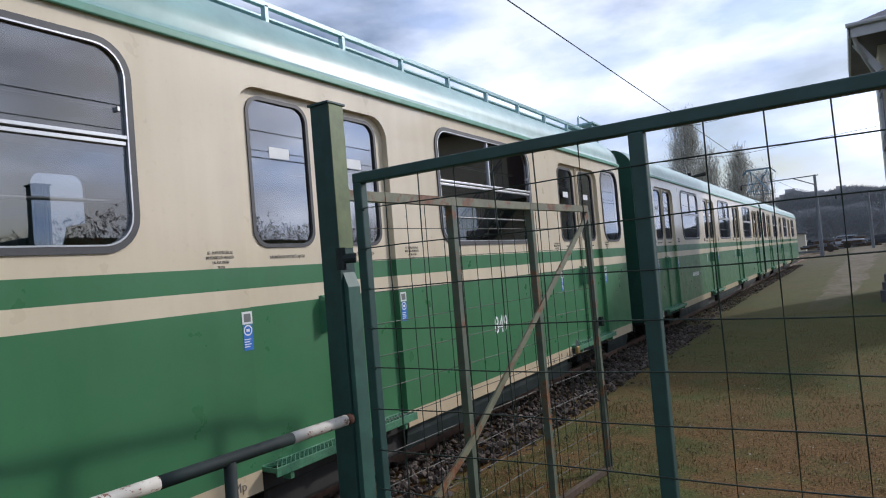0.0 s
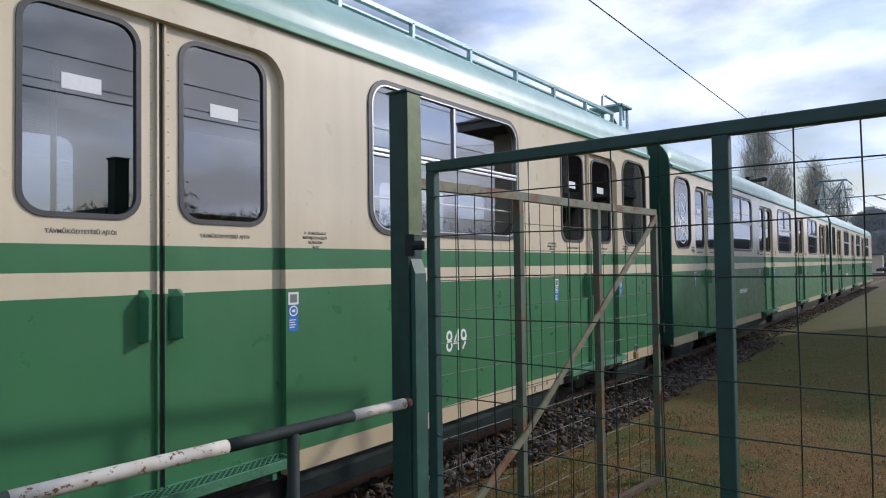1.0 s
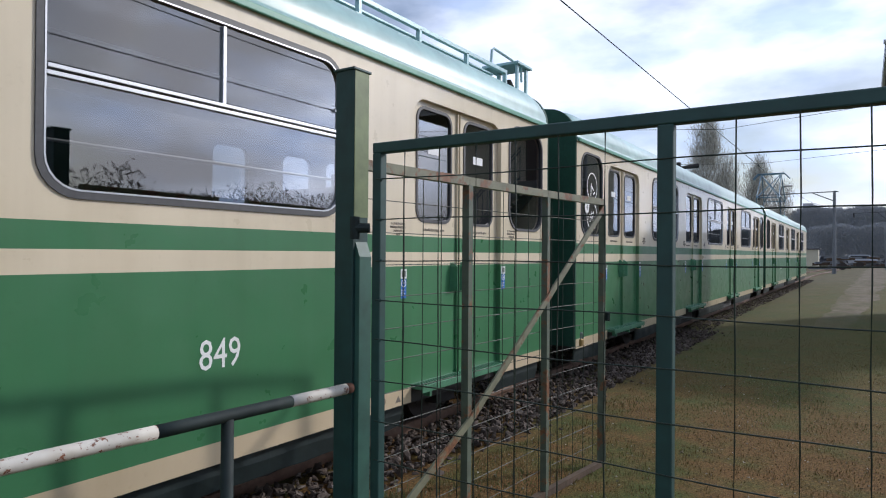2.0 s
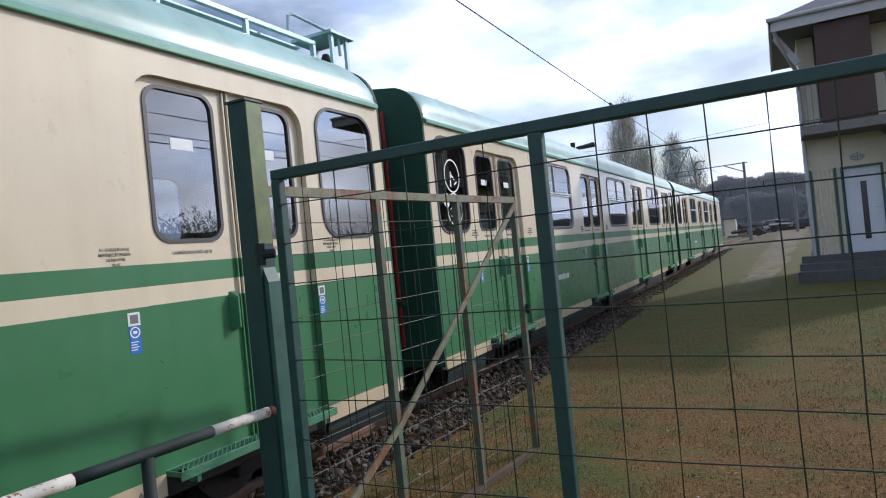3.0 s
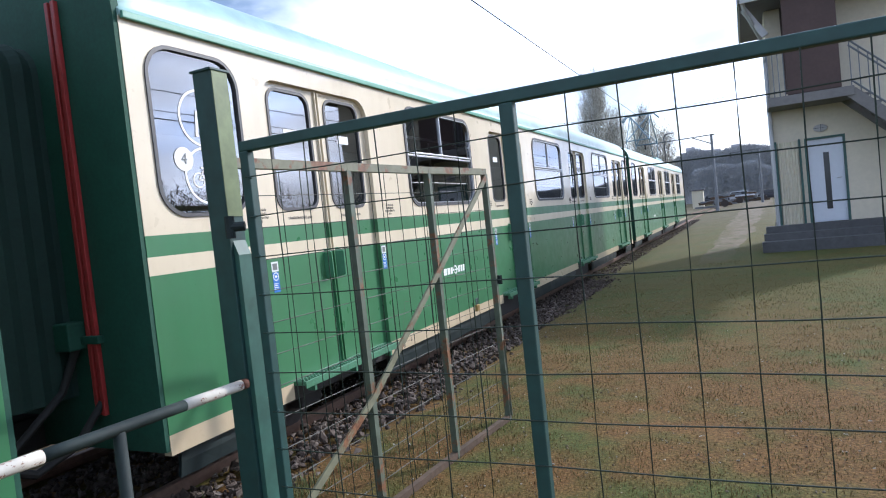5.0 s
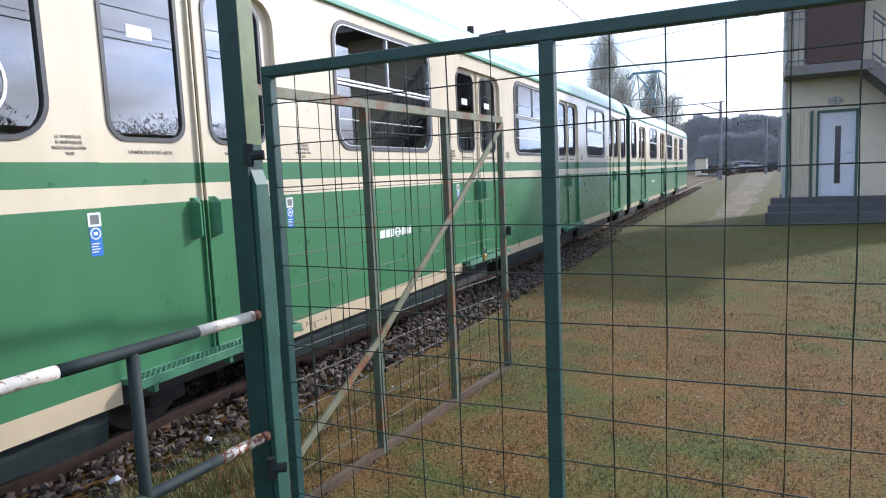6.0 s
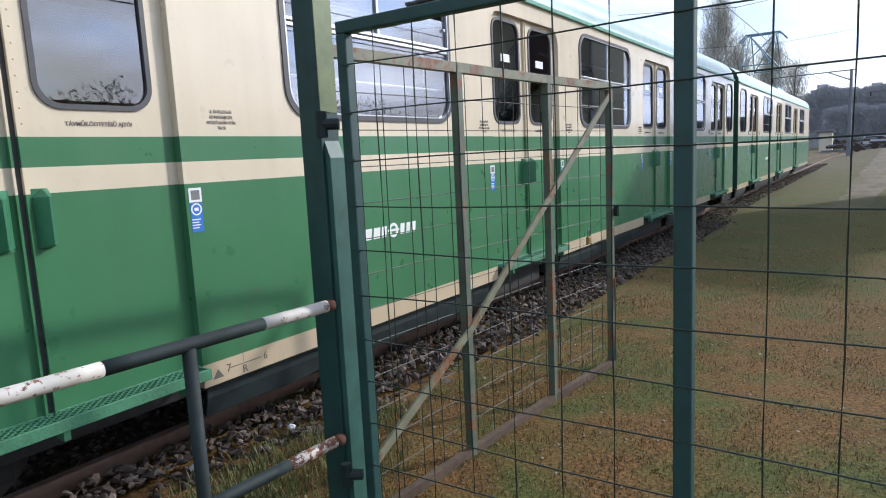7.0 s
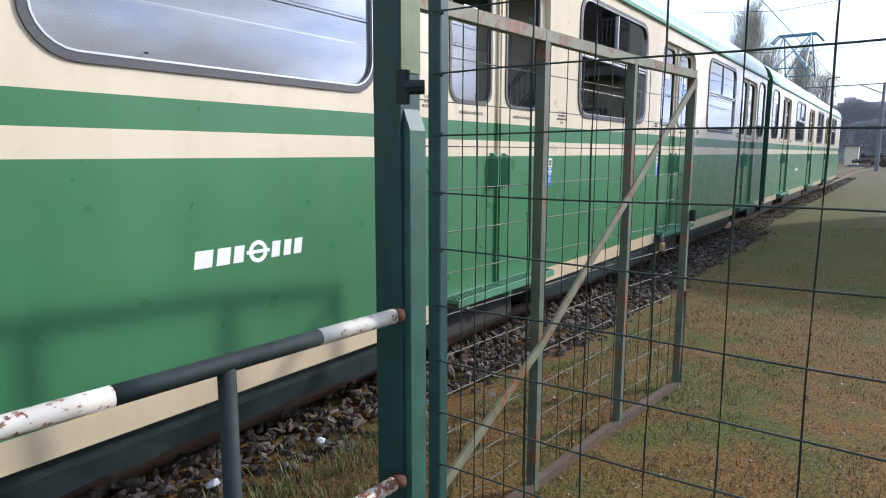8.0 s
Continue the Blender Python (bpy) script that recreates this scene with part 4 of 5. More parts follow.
# ---- fence: post, gate, opened leaf, barrier ----
post = thing("gate_post", "tall square green steel gate post with flaking paint", "gate post")
PX0, PX1, PY0, PY1 = -0.083, 0.015, 1.712, 1.806
part("shaft", boxes((PX0, PX1, PY0, PY1, -0.05, 2.30), bevel=0.004), M_POST, post)
part("olive_face", boxes((PX1 - 0.002, PX1 + 0.003, PY0 + 0.004, PY1 - 0.004, 1.70, 2.296)), M_POST_OLIVE, post, "faded olive paint with rust runs")
part("cap", boxes((PX0 - 0.008, PX1 + 0.008, PY0 - 0.008, PY1 + 0.008, 2.296, 2.306), bevel=0.002), M_POST, post)
bm = boxes((PX1, 0.038, PY0 + 0.016, PY1 - 0.006, -0.05, 1.60))
for v in bm.verts:
    if v.co.z > 1.5 and v.co.x > 0.03:
        v.co.z = 1.54
part("stop_bar", bm, M_STOP, post, "lighter green stop bar welded to the post")
for z in (1.655, 0.365):
    part("hinge", tubes([[(0.035, PY0 - 0.012, z - 0.045), (0.035, PY0 - 0.012, z + 0.045)], [(0.035, PY0 - 0.012, z), (0.085, PY0 + 0.02, z)]], 0.020, 10), M_RAILBLACK, post, "black hinge barrel")
    part("lug", boxes((PX0 - 0.018, PX0, PY0 + 0.02, PY0 + 0.07, z - 0.03, z + 0.03), bevel=0.003), M_POST, post)

gate = thing("mesh_gate", "closed green steel gate with welded square mesh", "gate")
GY = 1.755
GX0, GX1 = 0.094, 2.46
part("top_rail", boxes((GX0, GX1, GY - 0.021, GY + 0.021, 1.952, 1.994), bevel=0.005), M_GATE, gate)
part("bottom_rail", boxes((GX0, GX1, GY - 0.021, GY + 0.021, 0.05, 0.092), bevel=0.005), M_GATE, gate)
for name, a, b in (("stile", GX0, GX0 + 0.042), ("mid_stile", 1.209, 1.258), ("stile", GX1 - 0.045, GX1)):
    part(name, boxes((a, b, GY - 0.0205, GY + 0.0205, 0.09, 1.953), bevel=0.005), M_GATE, gate)
STEP = 0.1585
cols = [1.047 - 0.159 * k for k in range(6)][::-1] + [1.430 + 0.163 * k for k in range(7)]
rows_z = [1.845 - STEP * k for k in range(12)]
for x in cols:
    bm = bmesh.new()
    tube(bm, [(x + 0.002 * math.sin(z * 9 + x * 7), GY - 0.017, z) for z in [0.09 + 0.233 * k for k in range(9)]], 0.0025, 6)
    part("upright_wire", bm, M_WIRE, gate)
for z in rows_z:
    bm = bmesh.new()
    tube(bm, [(x, GY - 0.022, z + 0.004 * math.sin(x * 5 + z * 11)) for x in [GX0 + 0.02 + 0.1925 * k for k in range(13)]], 0.0025, 6)
    part("cross_wire", bm, M_WIRE, gate)
bm = bmesh.new()
for z in rows_z:
    bmesh.ops.create_icosphere(bm, subdivisions=1, radius=0.008, matrix=Matrix.Translation((GX0 + 0.046, GY - 0.02, z)))
tagged(part("weld_bead", bm, M_GATE, gate), "", "", "", "stuff")

# the rusty leaf stands open, away from the gate, beside the track
leaf = thing("open_gate_leaf", "opened rusty gate leaf with a diagonal brace", "gate")
LP = [(-0.125, 1.86), (-0.062, 2.735), (0.0, 3.62), (0.094, 4.425)]


def lx(y):
    for (xa, ya), (xb, yb) in zip(LP, LP[1:]):
        if y <= yb:
            return xa + (xb - xa) * (y - ya) / (yb - ya)
    return LP[-1][0]


def lzt(y):
    return 1.945


bm = bmesh.new()
for (xa, ya), (xb, yb) in zip(LP, LP[1:]):
    beam(bm, (xa, ya - 0.01, lzt(ya)), (xb, yb + 0.01, lzt(yb)), 0.04, 0.046)
part("top_rail", bm, M_LEAF_RUST, leaf, "rusted top rail")
bm = bmesh.new()
for (xa, ya), (xb, yb) in zip(LP, LP[1:]):
    beam(bm, (xa, ya, 0.0), (xb, yb, 0.0), 0.04, 0.045)
part("bottom_rail", bm, M_SOILED, leaf, "rusted bottom rail on the ground")
for i, (x, y) in enumerate(LP):
    bm = bmesh.new()
    w = 0.042
    beam(bm, (x, y, -0.03), (x, y, lzt(y) - 0.02), w, w)
    part("upright", bm, M_LEAF, leaf)
bm = bmesh.new()
brace = [(lx(y) + 0.024, y, z) for y, z in ((4.40, 1.90), (3.62, 1.28), (2.74, 0.66), (1.98, 0.24))]
for a, b in zip(brace, brace[1:]):
    beam(bm, a, b, 0.012, 0.042)
part("brace", bm, M_LEAF_RUST, leaf, "flat diagonal brace, half rusted")
for k in range(17):
    y = 1.93 + k * 0.150
    bm = bmesh.new()
    tube(bm, [(lx(y) - 0.02, y, 0.02), (lx(y) - 0.02, y, lzt(y))], 0.0022, 5)
    part("upright_wire", bm, M_WIRE, leaf)
for k in range(12):
    z = 0.15 + k * 0.15
    bm = bmesh.new()
    tube(bm, [(x - 0.022, y, z) for x, y in LP], 0.0022, 5)
    part("cross_wire", bm, M_LEAF_WIRE, leaf)
part("latch_plate", boxes((0.098, 0.150, 4.44, 4.452, 1.06, 1.13), bevel=0.003), M_RAILBLACK, leaf, "black latch plate")
part("latch_eye", tubes([[(0.112, 4.436, 1.07), (0.112, 4.436, 1.12)], [(0.14, 4.436, 1.07), (0.14, 4.436, 1.12)]], 0.006, 6), M_RAILBLACK, leaf)
part("drop_bolt", tubes([[(0.122, 4.43, 0.02), (0.122, 4.43, 0.62), (0.16, 4.43, 0.62)]], 0.008, 8), M_LEAF, leaf, "sliding drop bolt")

padlock = thing("padlock", "old padlock hanging in the leaf's mesh", "padlock")
pdx, pdy, pdz = lx(4.15) - 0.02, 4.15, 0.93
part("lock_body", boxes((pdx - 0.011, pdx + 0.011, pdy - 0.025, pdy + 0.025, pdz - 0.03, pdz + 0.02), bevel=0.005), M_BRASS, padlock)
part("shackle", tubes([[(pdx, pdy - 0.016, pdz + 0.015), (pdx, pdy - 0.016, pdz + 0.05), (pdx, pdy - 0.008, pdz + 0.065), (pdx, pdy + 0.008, pdz + 0.065), (pdx, pdy + 0.016, pdz + 0.05), (pdx, pdy + 0.016, pdz + 0.015)]], 0.005, 8), M_STEELRAIL, padlock)

barrier = thing("tube_barrier", "black and white banded tube barrier with rust chips", "barrier")
RZ = 1.013


def rail_x(y):
    return 0.010 - 0.062 * (1.70 - y)


def band(y0, y1, z, r, mat_, name, label=""):
    bm = bmesh.new()
    n = max(2, int((y1 - y0) / 0.08))
    tube(bm, [(rail_x(y0 + (y1 - y0) * k / n), y0 + (y1 - y0) * k / n, z) for k in range(n + 1)], r, 16)
    part(name, bm, mat_, barrier, label, True)


band(1.682, 1.712, RZ, 0.0212, M_RUST, "rusty_end", "rust-brown weld at the post")
band(1.405, 1.682, RZ, 0.0215, M_RAILWHITE, "white_band", "chipped white enamel band")
band(0.890, 1.405, RZ, 0.0213, M_RAILBLACK, "black_band")
band(0.30, 0.890, RZ, 0.0215, M_RAILWHITE, "white_band", "chipped white enamel band")
band(-0.5, 0.30, RZ, 0.0213, M_RAILBLACK, "black_band")
band(-1.6, -0.5, RZ, 0.0215, M_RAILWHITE, "white_band", "chipped white enamel band")
LZ = 0.50
band(1.675, 1.712, LZ, 0.0225, M_RUST, "rusty_end", "rust-brown weld at the post")
band(1.46, 1.675, LZ, 0.0215, M_RAILFLAKED, "white_band", "flaking rusty white band")
band(-1.6, 1.46, LZ, 0.0213, M_RAILBLACK, "black_band")
for y in (1.14, -0.75):
    bm = bmesh.new()
    tube(bm, [(rail_x(y), y, -0.05), (rail_x(y), y, RZ - 0.01)], 0.021, 16)
    part("leg", bm, M_RAILBLACK, barrier, "", True)


# ---- house beside the track ----
house = thing("station_house", "cream two-storey service house with an outside stair", "house")
HX, HY = 2.76, 17.7
SILL = 0.62
DX0, DX1 = 3.40, 4.25
for a in ((HX, DX0, HY, HY + 0.3, 0.0, 5.85), (DX0, DX1, HY, HY + 0.3, 2.66, 3.45), (DX1, 7.45, HY, HY + 0.3, 0.0, 5.85), (HX, HX + 0.3, HY + 0.3, 20.2, 0.0, 5.85), (7.15, 7.45, HY + 0.3, 20.2, 0.0, 5.85), (HX, 7.45, 20.2, 20.5, 0.0, 5.85), (DX0, DX1, HY + 0.02, HY + 0.3, 3.45, 5.85)):
    part("wall", boxes(a), M_PLASTER, house)
part("brown_bay", boxes((3.10, 4.22, HY - 0.012, HY - 0.002, 3.78, 5.85)), M_PLASTER_BROWN, house, "dark brown upper wall bay")
part("plinth", boxes((HX - 0.02, 7.47, HY - 0.03, HY - 0.001, 0.0, 0.60), (HX - 0.03, HX - 0.001, HY - 0.03, 20.5, 0, 0.60)), M_CONCRETE, house)
door = part("door", boxes((DX0 + 0.04, DX1 - 0.04, HY + 0.06, HY + 0.11, SILL, 2.62), bevel=0.004), M_DOORWHITE, house, "white door with a tall narrow dark pane")
part("pane", boxes((3.78, 3.90, HY + 0.052, HY + 0.062, 0.92, 2.28), bevel=0.002), M_DARKGLASS, door)
part("door_frame", boxes((DX0, DX0 + 0.05, HY - 0.01, HY + 0.10, SILL, 2.66), (DX1 - 0.05, DX1, HY - 0.01, HY + 0.10, SILL, 2.66), (DX0 + 0.05, DX1 - 0.05, HY - 0.01, HY + 0.10, 2.61, 2.66), bevel=0.004), M_HOUSETRIM, house)
part("door_handle", tubes([[(4.12, HY + 0.05, 1.65), (4.12, HY - 0.01, 1.65), (4.02, HY - 0.01, 1.65)]], 0.012), M_CHROME, door)
bm = bmesh.new()
bmesh.ops.create_uvsphere(bm, u_segments=16, v_segments=8, radius=1.0, matrix=Matrix.Translation((3.76, HY - 0.01, 2.86)) @ Matrix.Diagonal((0.15, 0.08, 0.09, 1)))
lamp = part("wall_lamp", bm, M_EAVE, house, "oval bulkhead lamp, unlit", True)
part("lamp_guard", boxes((3.61, 3.91, HY - 0.10, HY - 0.085, 2.855, 2.867), (3.754, 3.766, HY - 0.10, HY - 0.085, 2.77, 2.95)), M_STEELRAIL, lamp)
# corrugated panel between two green posts
bm = bmesh.new()
prev = None
for k in range(27):
    x = 2.81 + k * 0.0165
    y = HY - 0.03 - (0.025 if k % 4 in (1, 2) else 0.0)
    cur = (bm.verts.new((x, y, SILL)), bm.verts.new((x, y, 2.62)))
    if prev:
        bm.faces.new((prev[0], cur[0], cur[1], prev[1]))
    prev = cur
r = bmesh.ops.extrude_face_region(bm, geom=bm.faces[:])
bmesh.ops.translate(bm, verts=[g for g in r["geom"] if isinstance(g, bmesh.types.BMVert)], vec=(0, 0.01, 0))
part("corrugated_panel", bm, M_CORR, house, "cream corrugated sheet panel")
part("green_post", boxes((2.74, 2.80, HY - 0.10, HY - 0.003, 0.55, 2.66), bevel=0.006), M_HOUSETRIM, house)
part("green_post", boxes((3.27, 3.315, HY - 0.10, HY - 0.012, SILL, 2.66), bevel=0.006), M_HOUSETRIM, house)
# landing, stair, railings
part("landing", boxes((2.66, 4.36, HY - 1.15, HY - 0.014, 3.40, 3.61), bevel=0.01), M_CONCRETE, house, "concrete landing slab")
bm = bmesh.new()
beam(bm, (4.30, HY - 1.05, 3.48), (6.8, HY - 1.05, 1.05), 0.12, 0.24)
beam(bm, (4.30, HY - 0.15, 3.48), (6.8, HY - 0.15, 1.05), 0.12, 0.24)
part("stringer", bm, M_CONCRETE, house)
for k in range(12):
    part("tread", boxes((4.36 + k * 0.205, 4.66 + k * 0.205, HY - 1.0, HY - 0.2, 3.38 - k * 0.2, 3.43 - k * 0.2)), M_CONCRETE, house)
bm = bmesh.new()
for z in (3.72, 4.62, 4.78):
    tube(bm, [(2.70, HY - 0.05, z), (2.70, HY - 1.1, z), (3.07, HY - 1.1, z)], 0.020, 6)
for k in range(4):
    tube(bm, [(2.70 + k * 0.11, HY - 1.1, 3.61), (2.70 + k * 0.11, HY - 1.1, 4.78)], 0.012, 6)
part("landing_railing", bm, M_STEELRAIL, house, "grey steel railing")
bm = bmesh.new()
for dz in (0.25, 1.0, 1.12):
    tube(bm, [(4.30, HY - 1.1, 3.50 + dz), (6.8, HY - 1.1, 1.05 + dz)], 0.022, 6)
for k in range(16):
    x = 4.32 + k * 0.165
    z = 3.48 - (x - 4.30) * 0.97
    tube(bm, [(x, HY - 1.1, z + 0.05), (x, HY - 1.1, z + 1.12)], 0.012, 6)
part("stair_railing", bm, M_STEELRAIL, house, "grey steel stair railing")
part("brown_column", boxes((3.08, 4.13, HY - 1.12, HY - 1.02, 3.62, 5.85), bevel=0.01), M_PLASTER_BROWN, house, "dark brown boarding on the landing")
# roof with deep eaves
bm = bmesh.new()
E0, E1 = 2.24, 8.03
vs = [bm.verts.new(p) for p in ((E0, HY - 1.2, 5.86), (E1, HY - 1.2, 5.86), (E1, 20.9, 5.86), (E0, 20.9, 5.86), (E0, HY - 1.2, 6.14), (E1, HY - 1.2, 6.14), (E1, 20.9, 6.14), (E0, 20.9, 6.14), (4.5, 18.5, 7.2), (5.8, 18.5, 7.2), (5.8, 18.9, 7.2), (4.5, 18.9, 7.2))]
for f in ((3, 2, 1, 0), (0, 1, 5, 4), (1, 2, 6, 5), (2, 3, 7, 6), (3, 0, 4, 7), (4, 5, 9, 8), (5, 6, 10, 9), (6, 7, 11, 10), (7, 4, 8, 11), (8, 9, 10, 11)):
    bm.faces.new([vs[i] for i in f])
part("roof", bm, M_ROOFTILE, house)
part("fascia", boxes((E0 - 0.03, E1, HY - 1.25, HY - 1.202, 5.84, 6.16), (E0 - 0.05, E0 - 0.002, HY - 1.25, 20.9, 5.84, 6.16)), M_EAVE, house)
part("gutter", tubes([[(E0 - 0.08, HY - 1.3, 6.10), (E1, HY - 1.3, 6.10)], [(E0 + 0.02, HY - 1.22, 6.05), (E0 + 0.1, HY - 1.0, 5.7), (HX - 0.05, HY - 0.1, 5.05), (HX - 0.05, HY - 0.06, 0.3)]], 0.05, 8), M_EAVE, house, "pale gutter and downpipe")
bm = bmesh.new()
beam(bm, (E0 + 0.08, HY - 0.6, 5.85), (HX - 0.02, HY - 0.6, 5.15), 0.12, 0.14)
part("eave_bracket", bm, M_EAVE, house)
for k, (d, z) in enumerate(((0.32, 0.62), (0.64, 0.46), (0.96, 0.30))):
    part("step", boxes((2.42 - 0.06 * k, 5.6, HY - 0.031 - d, HY - 0.031 - d + 0.33, 0.02, z), bevel=0.01), M_STEPDARK, house, "worn dark concrete step")

house.matrix_basis = pose(-0.12, 0, 0.03)


# ---- overhead line ----
wire = thing("contact_wire", "thin overhead contact wire along the track", "wire")
bm = bmesh.new()
tube(bm, [(TRACK_X, y, 5.72) for y in (-30, 0, 20, 44)] + [(TRACK_X + 0.6, 58, 5.72), (TRACK_X + 2.6, 72, 5.72)], 0.011, 6)
part("wire", bm, M_RAILBLACK, wire)
for y in (20.5, 33.0):
    part("clamp", boxes((TRACK_X - 0.03, TRACK_X + 0.03, y - 0.16, y + 0.16, 5.70, 5.78), bevel=0.01), M_RAILBLACK, wire)
span = thing("span_wire", "thin cross-span wire over the track", "wire")
part("wire", tubes([[(-14, 24, 7.0), (TRACK_X, 24, 5.95), (14, 24, 7.2)], [(-14, 34, 6.6), (TRACK_X, 34, 5.95), (14, 34, 6.9)]], 0.008, 5), M_RAILBLACK, span)


def make_mast(x, y, h, arm):
    mast = thing("overhead_mast", "grey steel overhead-line mast with a bracket arm", "mast", "overhead masts")
    bm = bmesh.new()
    tube(bm, [(x, y, -0.1), (x, y, h * 0.5), (x, y, h)], [0.17, 0.14, 0.11], 8)
    part("pole", bm, M_STEELRAIL, mast)
    if arm:
        part("arm", tubes([[(x + 0.3, y, h - 0.06), (x - arm, y, h - 0.16)], [(x, y, h - 0.9), (x - arm * 0.28, y, h - 0.12)]], 0.05, 6), M_STEELRAIL, mast)
        part("insulator", tubes([[(x - arm, y, h - 0.16), (x - arm, y, h - 0.6)]], 0.07, 6), M_BLACK, mast)
    return mast


make_mast(-0.6, 66.0, 7.25, 6.0)
make_mast(3.6, 84.0, 6.4, 3.0)
make_mast(5.4, 96.0, 6.4, 0)
lamp_post = thing("street_lamp", "street lamp with a bent arm beyond the track", "street lamp")
part("pole", tubes([[(-4.4, 62, 0), (-4.4, 62, 7.2), (-4.3, 62, 7.4), (-4.0, 62, 7.5)]], 0.06, 8), M_STEELRAIL, lamp_post)
part("lamp_head", boxes((-4.1, -3.5, 61.87, 62.13, 7.42, 7.54), bevel=0.04), M_EAVE, lamp_post)


# ---- trees, distance ----
def twig_mesh(bm, base, top, r0, seed, spread, limbs, conical=False):
    """A tapered trunk with steep limbs and branching twigs; returns the twig tips."""
    rnd = random.Random(seed)
    base, top = Vector(base), Vector(top)
    tube(bm, [base, base.lerp(top, 0.4), base.lerp(top, 0.8), top], [r0, r0 * 0.7, r0 * 0.35, r0 * 0.08], 7)
    tips = []
    h = (top - base).length
    for k in range(limbs):
        f = 0.12 + 0.82 * (k / limbs)
        p = base.lerp(top, f)
        a = k * 2.4 + rnd.random()
        reach = spread * ((1.10 - 0.95 * f) if conical else (0.35 + 0.65 * math.sin(math.pi * min(1, 0.25 + f * 0.75)))) * rnd.uniform(0.7, 1.1)
        q = p + Vector((math.cos(a) * reach, math.sin(a) * reach, h * rnd.uniform(0.12, 0.24)))
        m = p.lerp(q, 0.5) + Vector((0, 0, -h * 0.02))
        tube(bm, [p, m, q], [r0 * 0.3 * (1 - f * 0.6), r0 * 0.2 * (1 - f * 0.6), 0.02], 5)
        tips += [(p.lerp(q, t), reach) for t in (0.45, 0.65, 0.85, 1.0)]
    return tips


def make_poplar(x, y, h, spread, seed, twigs=1500, conical=False):
    tree = thing("poplar_tree", "tall slim poplar, almost bare in early spring", "tree", "poplars behind the train")
    bm = bmesh.new()
    tips = twig_mesh(bm, (x, y, -0.1), (x + 0.3, y, h), 0.22, seed, spread, 46, conical)
    part("trunk", bm, M_BARK, tree, "", True)
    rnd = random.Random(seed + 5)
    verts, faces = [], []
    for _ in range(twigs):
        p, reach = rnd.choice(tips)
        p = p + Vector((rnd.gauss(0, 0.35), rnd.gauss(0, 0.35), rnd.gauss(0, 0.5)))
        d = Vector((rnd.gauss(0, 0.30), rnd.gauss(0, 0.30), rnd.uniform(0.3, 0.85)))
        s = Vector((rnd.uniform(-1, 1), rnd.uniform(-1, 1), 0)).normalized() * 0.016
        i = len(verts)
        verts += [tuple(p - s), tuple(p + s), tuple(p + d * 0.6 + s), tuple(p + d)]
        faces.append((i, i + 1, i + 2, i + 3))
    me = bpy.data.meshes.new("crown")
    me.from_pydata(verts, [], faces)
    me.materials.append(M_TWIG)
    ob = new("crown", me)
    ob.parent = tree
    tagged(ob, "", "", "", "stuff")


make_poplar(-12.6, 72, 14.2, 3.3, 11, 12000, True)
make_poplar(-11.2, 75, 10.4, 1.4, 12, 6500)
make_poplar(-7.9, 74, 10.0, 2.6, 13, 8500, True)
make_poplar(-6.3, 78, 8.4, 1.3, 14, 3200)


def make_bare_tree(x, y, h, spread, seed):
    tree = thing("bare_tree", "leafless spreading tree top behind the roofs", "tree")
    bm = bmesh.new()
    tips = twig_mesh(bm, (x, y, -0.1), (x, y, h), 0.2, seed, spread, 26)
    rnd = random.Random(seed)
    for p, reach in tips:
        for _ in range(2):
            q = p + Vector((rnd.gauss(0, 0.5), rnd.gauss(0, 0.5), rnd.uniform(0.1, 0.8)))
            tube(bm, [p, p.lerp(q, 0.5) + Vector((0, 0, 0.05)), q], [0.02, 0.015, 0.008], 4)
    part("branches", bm, M_BARK, tree)


make_bare_tree(-16.5, 38, 9.9, 2.0, 31)


def make_wood(name, x0, x1, y, h0, h1, seed, count):
    rnd = random.Random(seed)
    verts, faces = [], []
    for _ in range(count):
        x = rnd.uniform(x0, x1)
        hh = (h0 + (h1 - h0) * (0.5 + 0.5 * noise.noise((x * 0.23, seed, 0)))) * (1.0 - 0.40 * min(1.0, max(0.0, (x - 10.0) / 4.0)))
        z = hh * math.sqrt(rnd.random())
        yy = y + rnd.uniform(-3, 3)
        w, t = rnd.uniform(0.012, 0.045), rnd.uniform(0.18, 0.6)
        a = rnd.uniform(0, 3.14)
        i = len(verts)
        dx, dy = math.cos(a) * w, math.sin(a) * w
        verts += [(x - dx, yy - dy, z), (x + dx, yy + dy, z + rnd.uniform(-0.2, 0.2)), (x + rnd.gauss(0, 0.22), yy + dy, z + t)]
        faces.append((i, i + 1, i + 2))
    me = bpy.data.meshes.new(name)
    me.from_pydata(verts, [], faces)
    me.materials.append(M_HAZY_WOOD)
    tagged(new(name, me), "leafless wood along the horizon, paled in colour for haze", "trees", "", "stuff")


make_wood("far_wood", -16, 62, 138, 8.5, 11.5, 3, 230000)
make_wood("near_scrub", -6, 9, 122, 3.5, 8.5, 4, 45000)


def make_block(x0, x1, y, h, floors, bays):
    blk = thing("apartment_block", "far apartment block above the trees, its grey lightened for haze", "building", "far blocks")
    part("wall", boxes((x0, x1, y, y + 12, 0, h), (x0 + 1, x0 + 3, y + 2, y + 4, h, h + 1.2)), M_HAZY_BLOCK, blk)
    for f in range(floors):
        for k in range(bays):
            w = (x1 - x0) / bays
            part("window", boxes((x0 + w * (k + 0.25), x0 + w * (k + 0.75), y - 0.1, y + 0.05, h - 2.4 - f * 2.9, h - 1.0 - f * 2.9)), M_DARKGLASS, blk)


make_block(-11.0, -2.5, 160, 11.8, 3, 5)
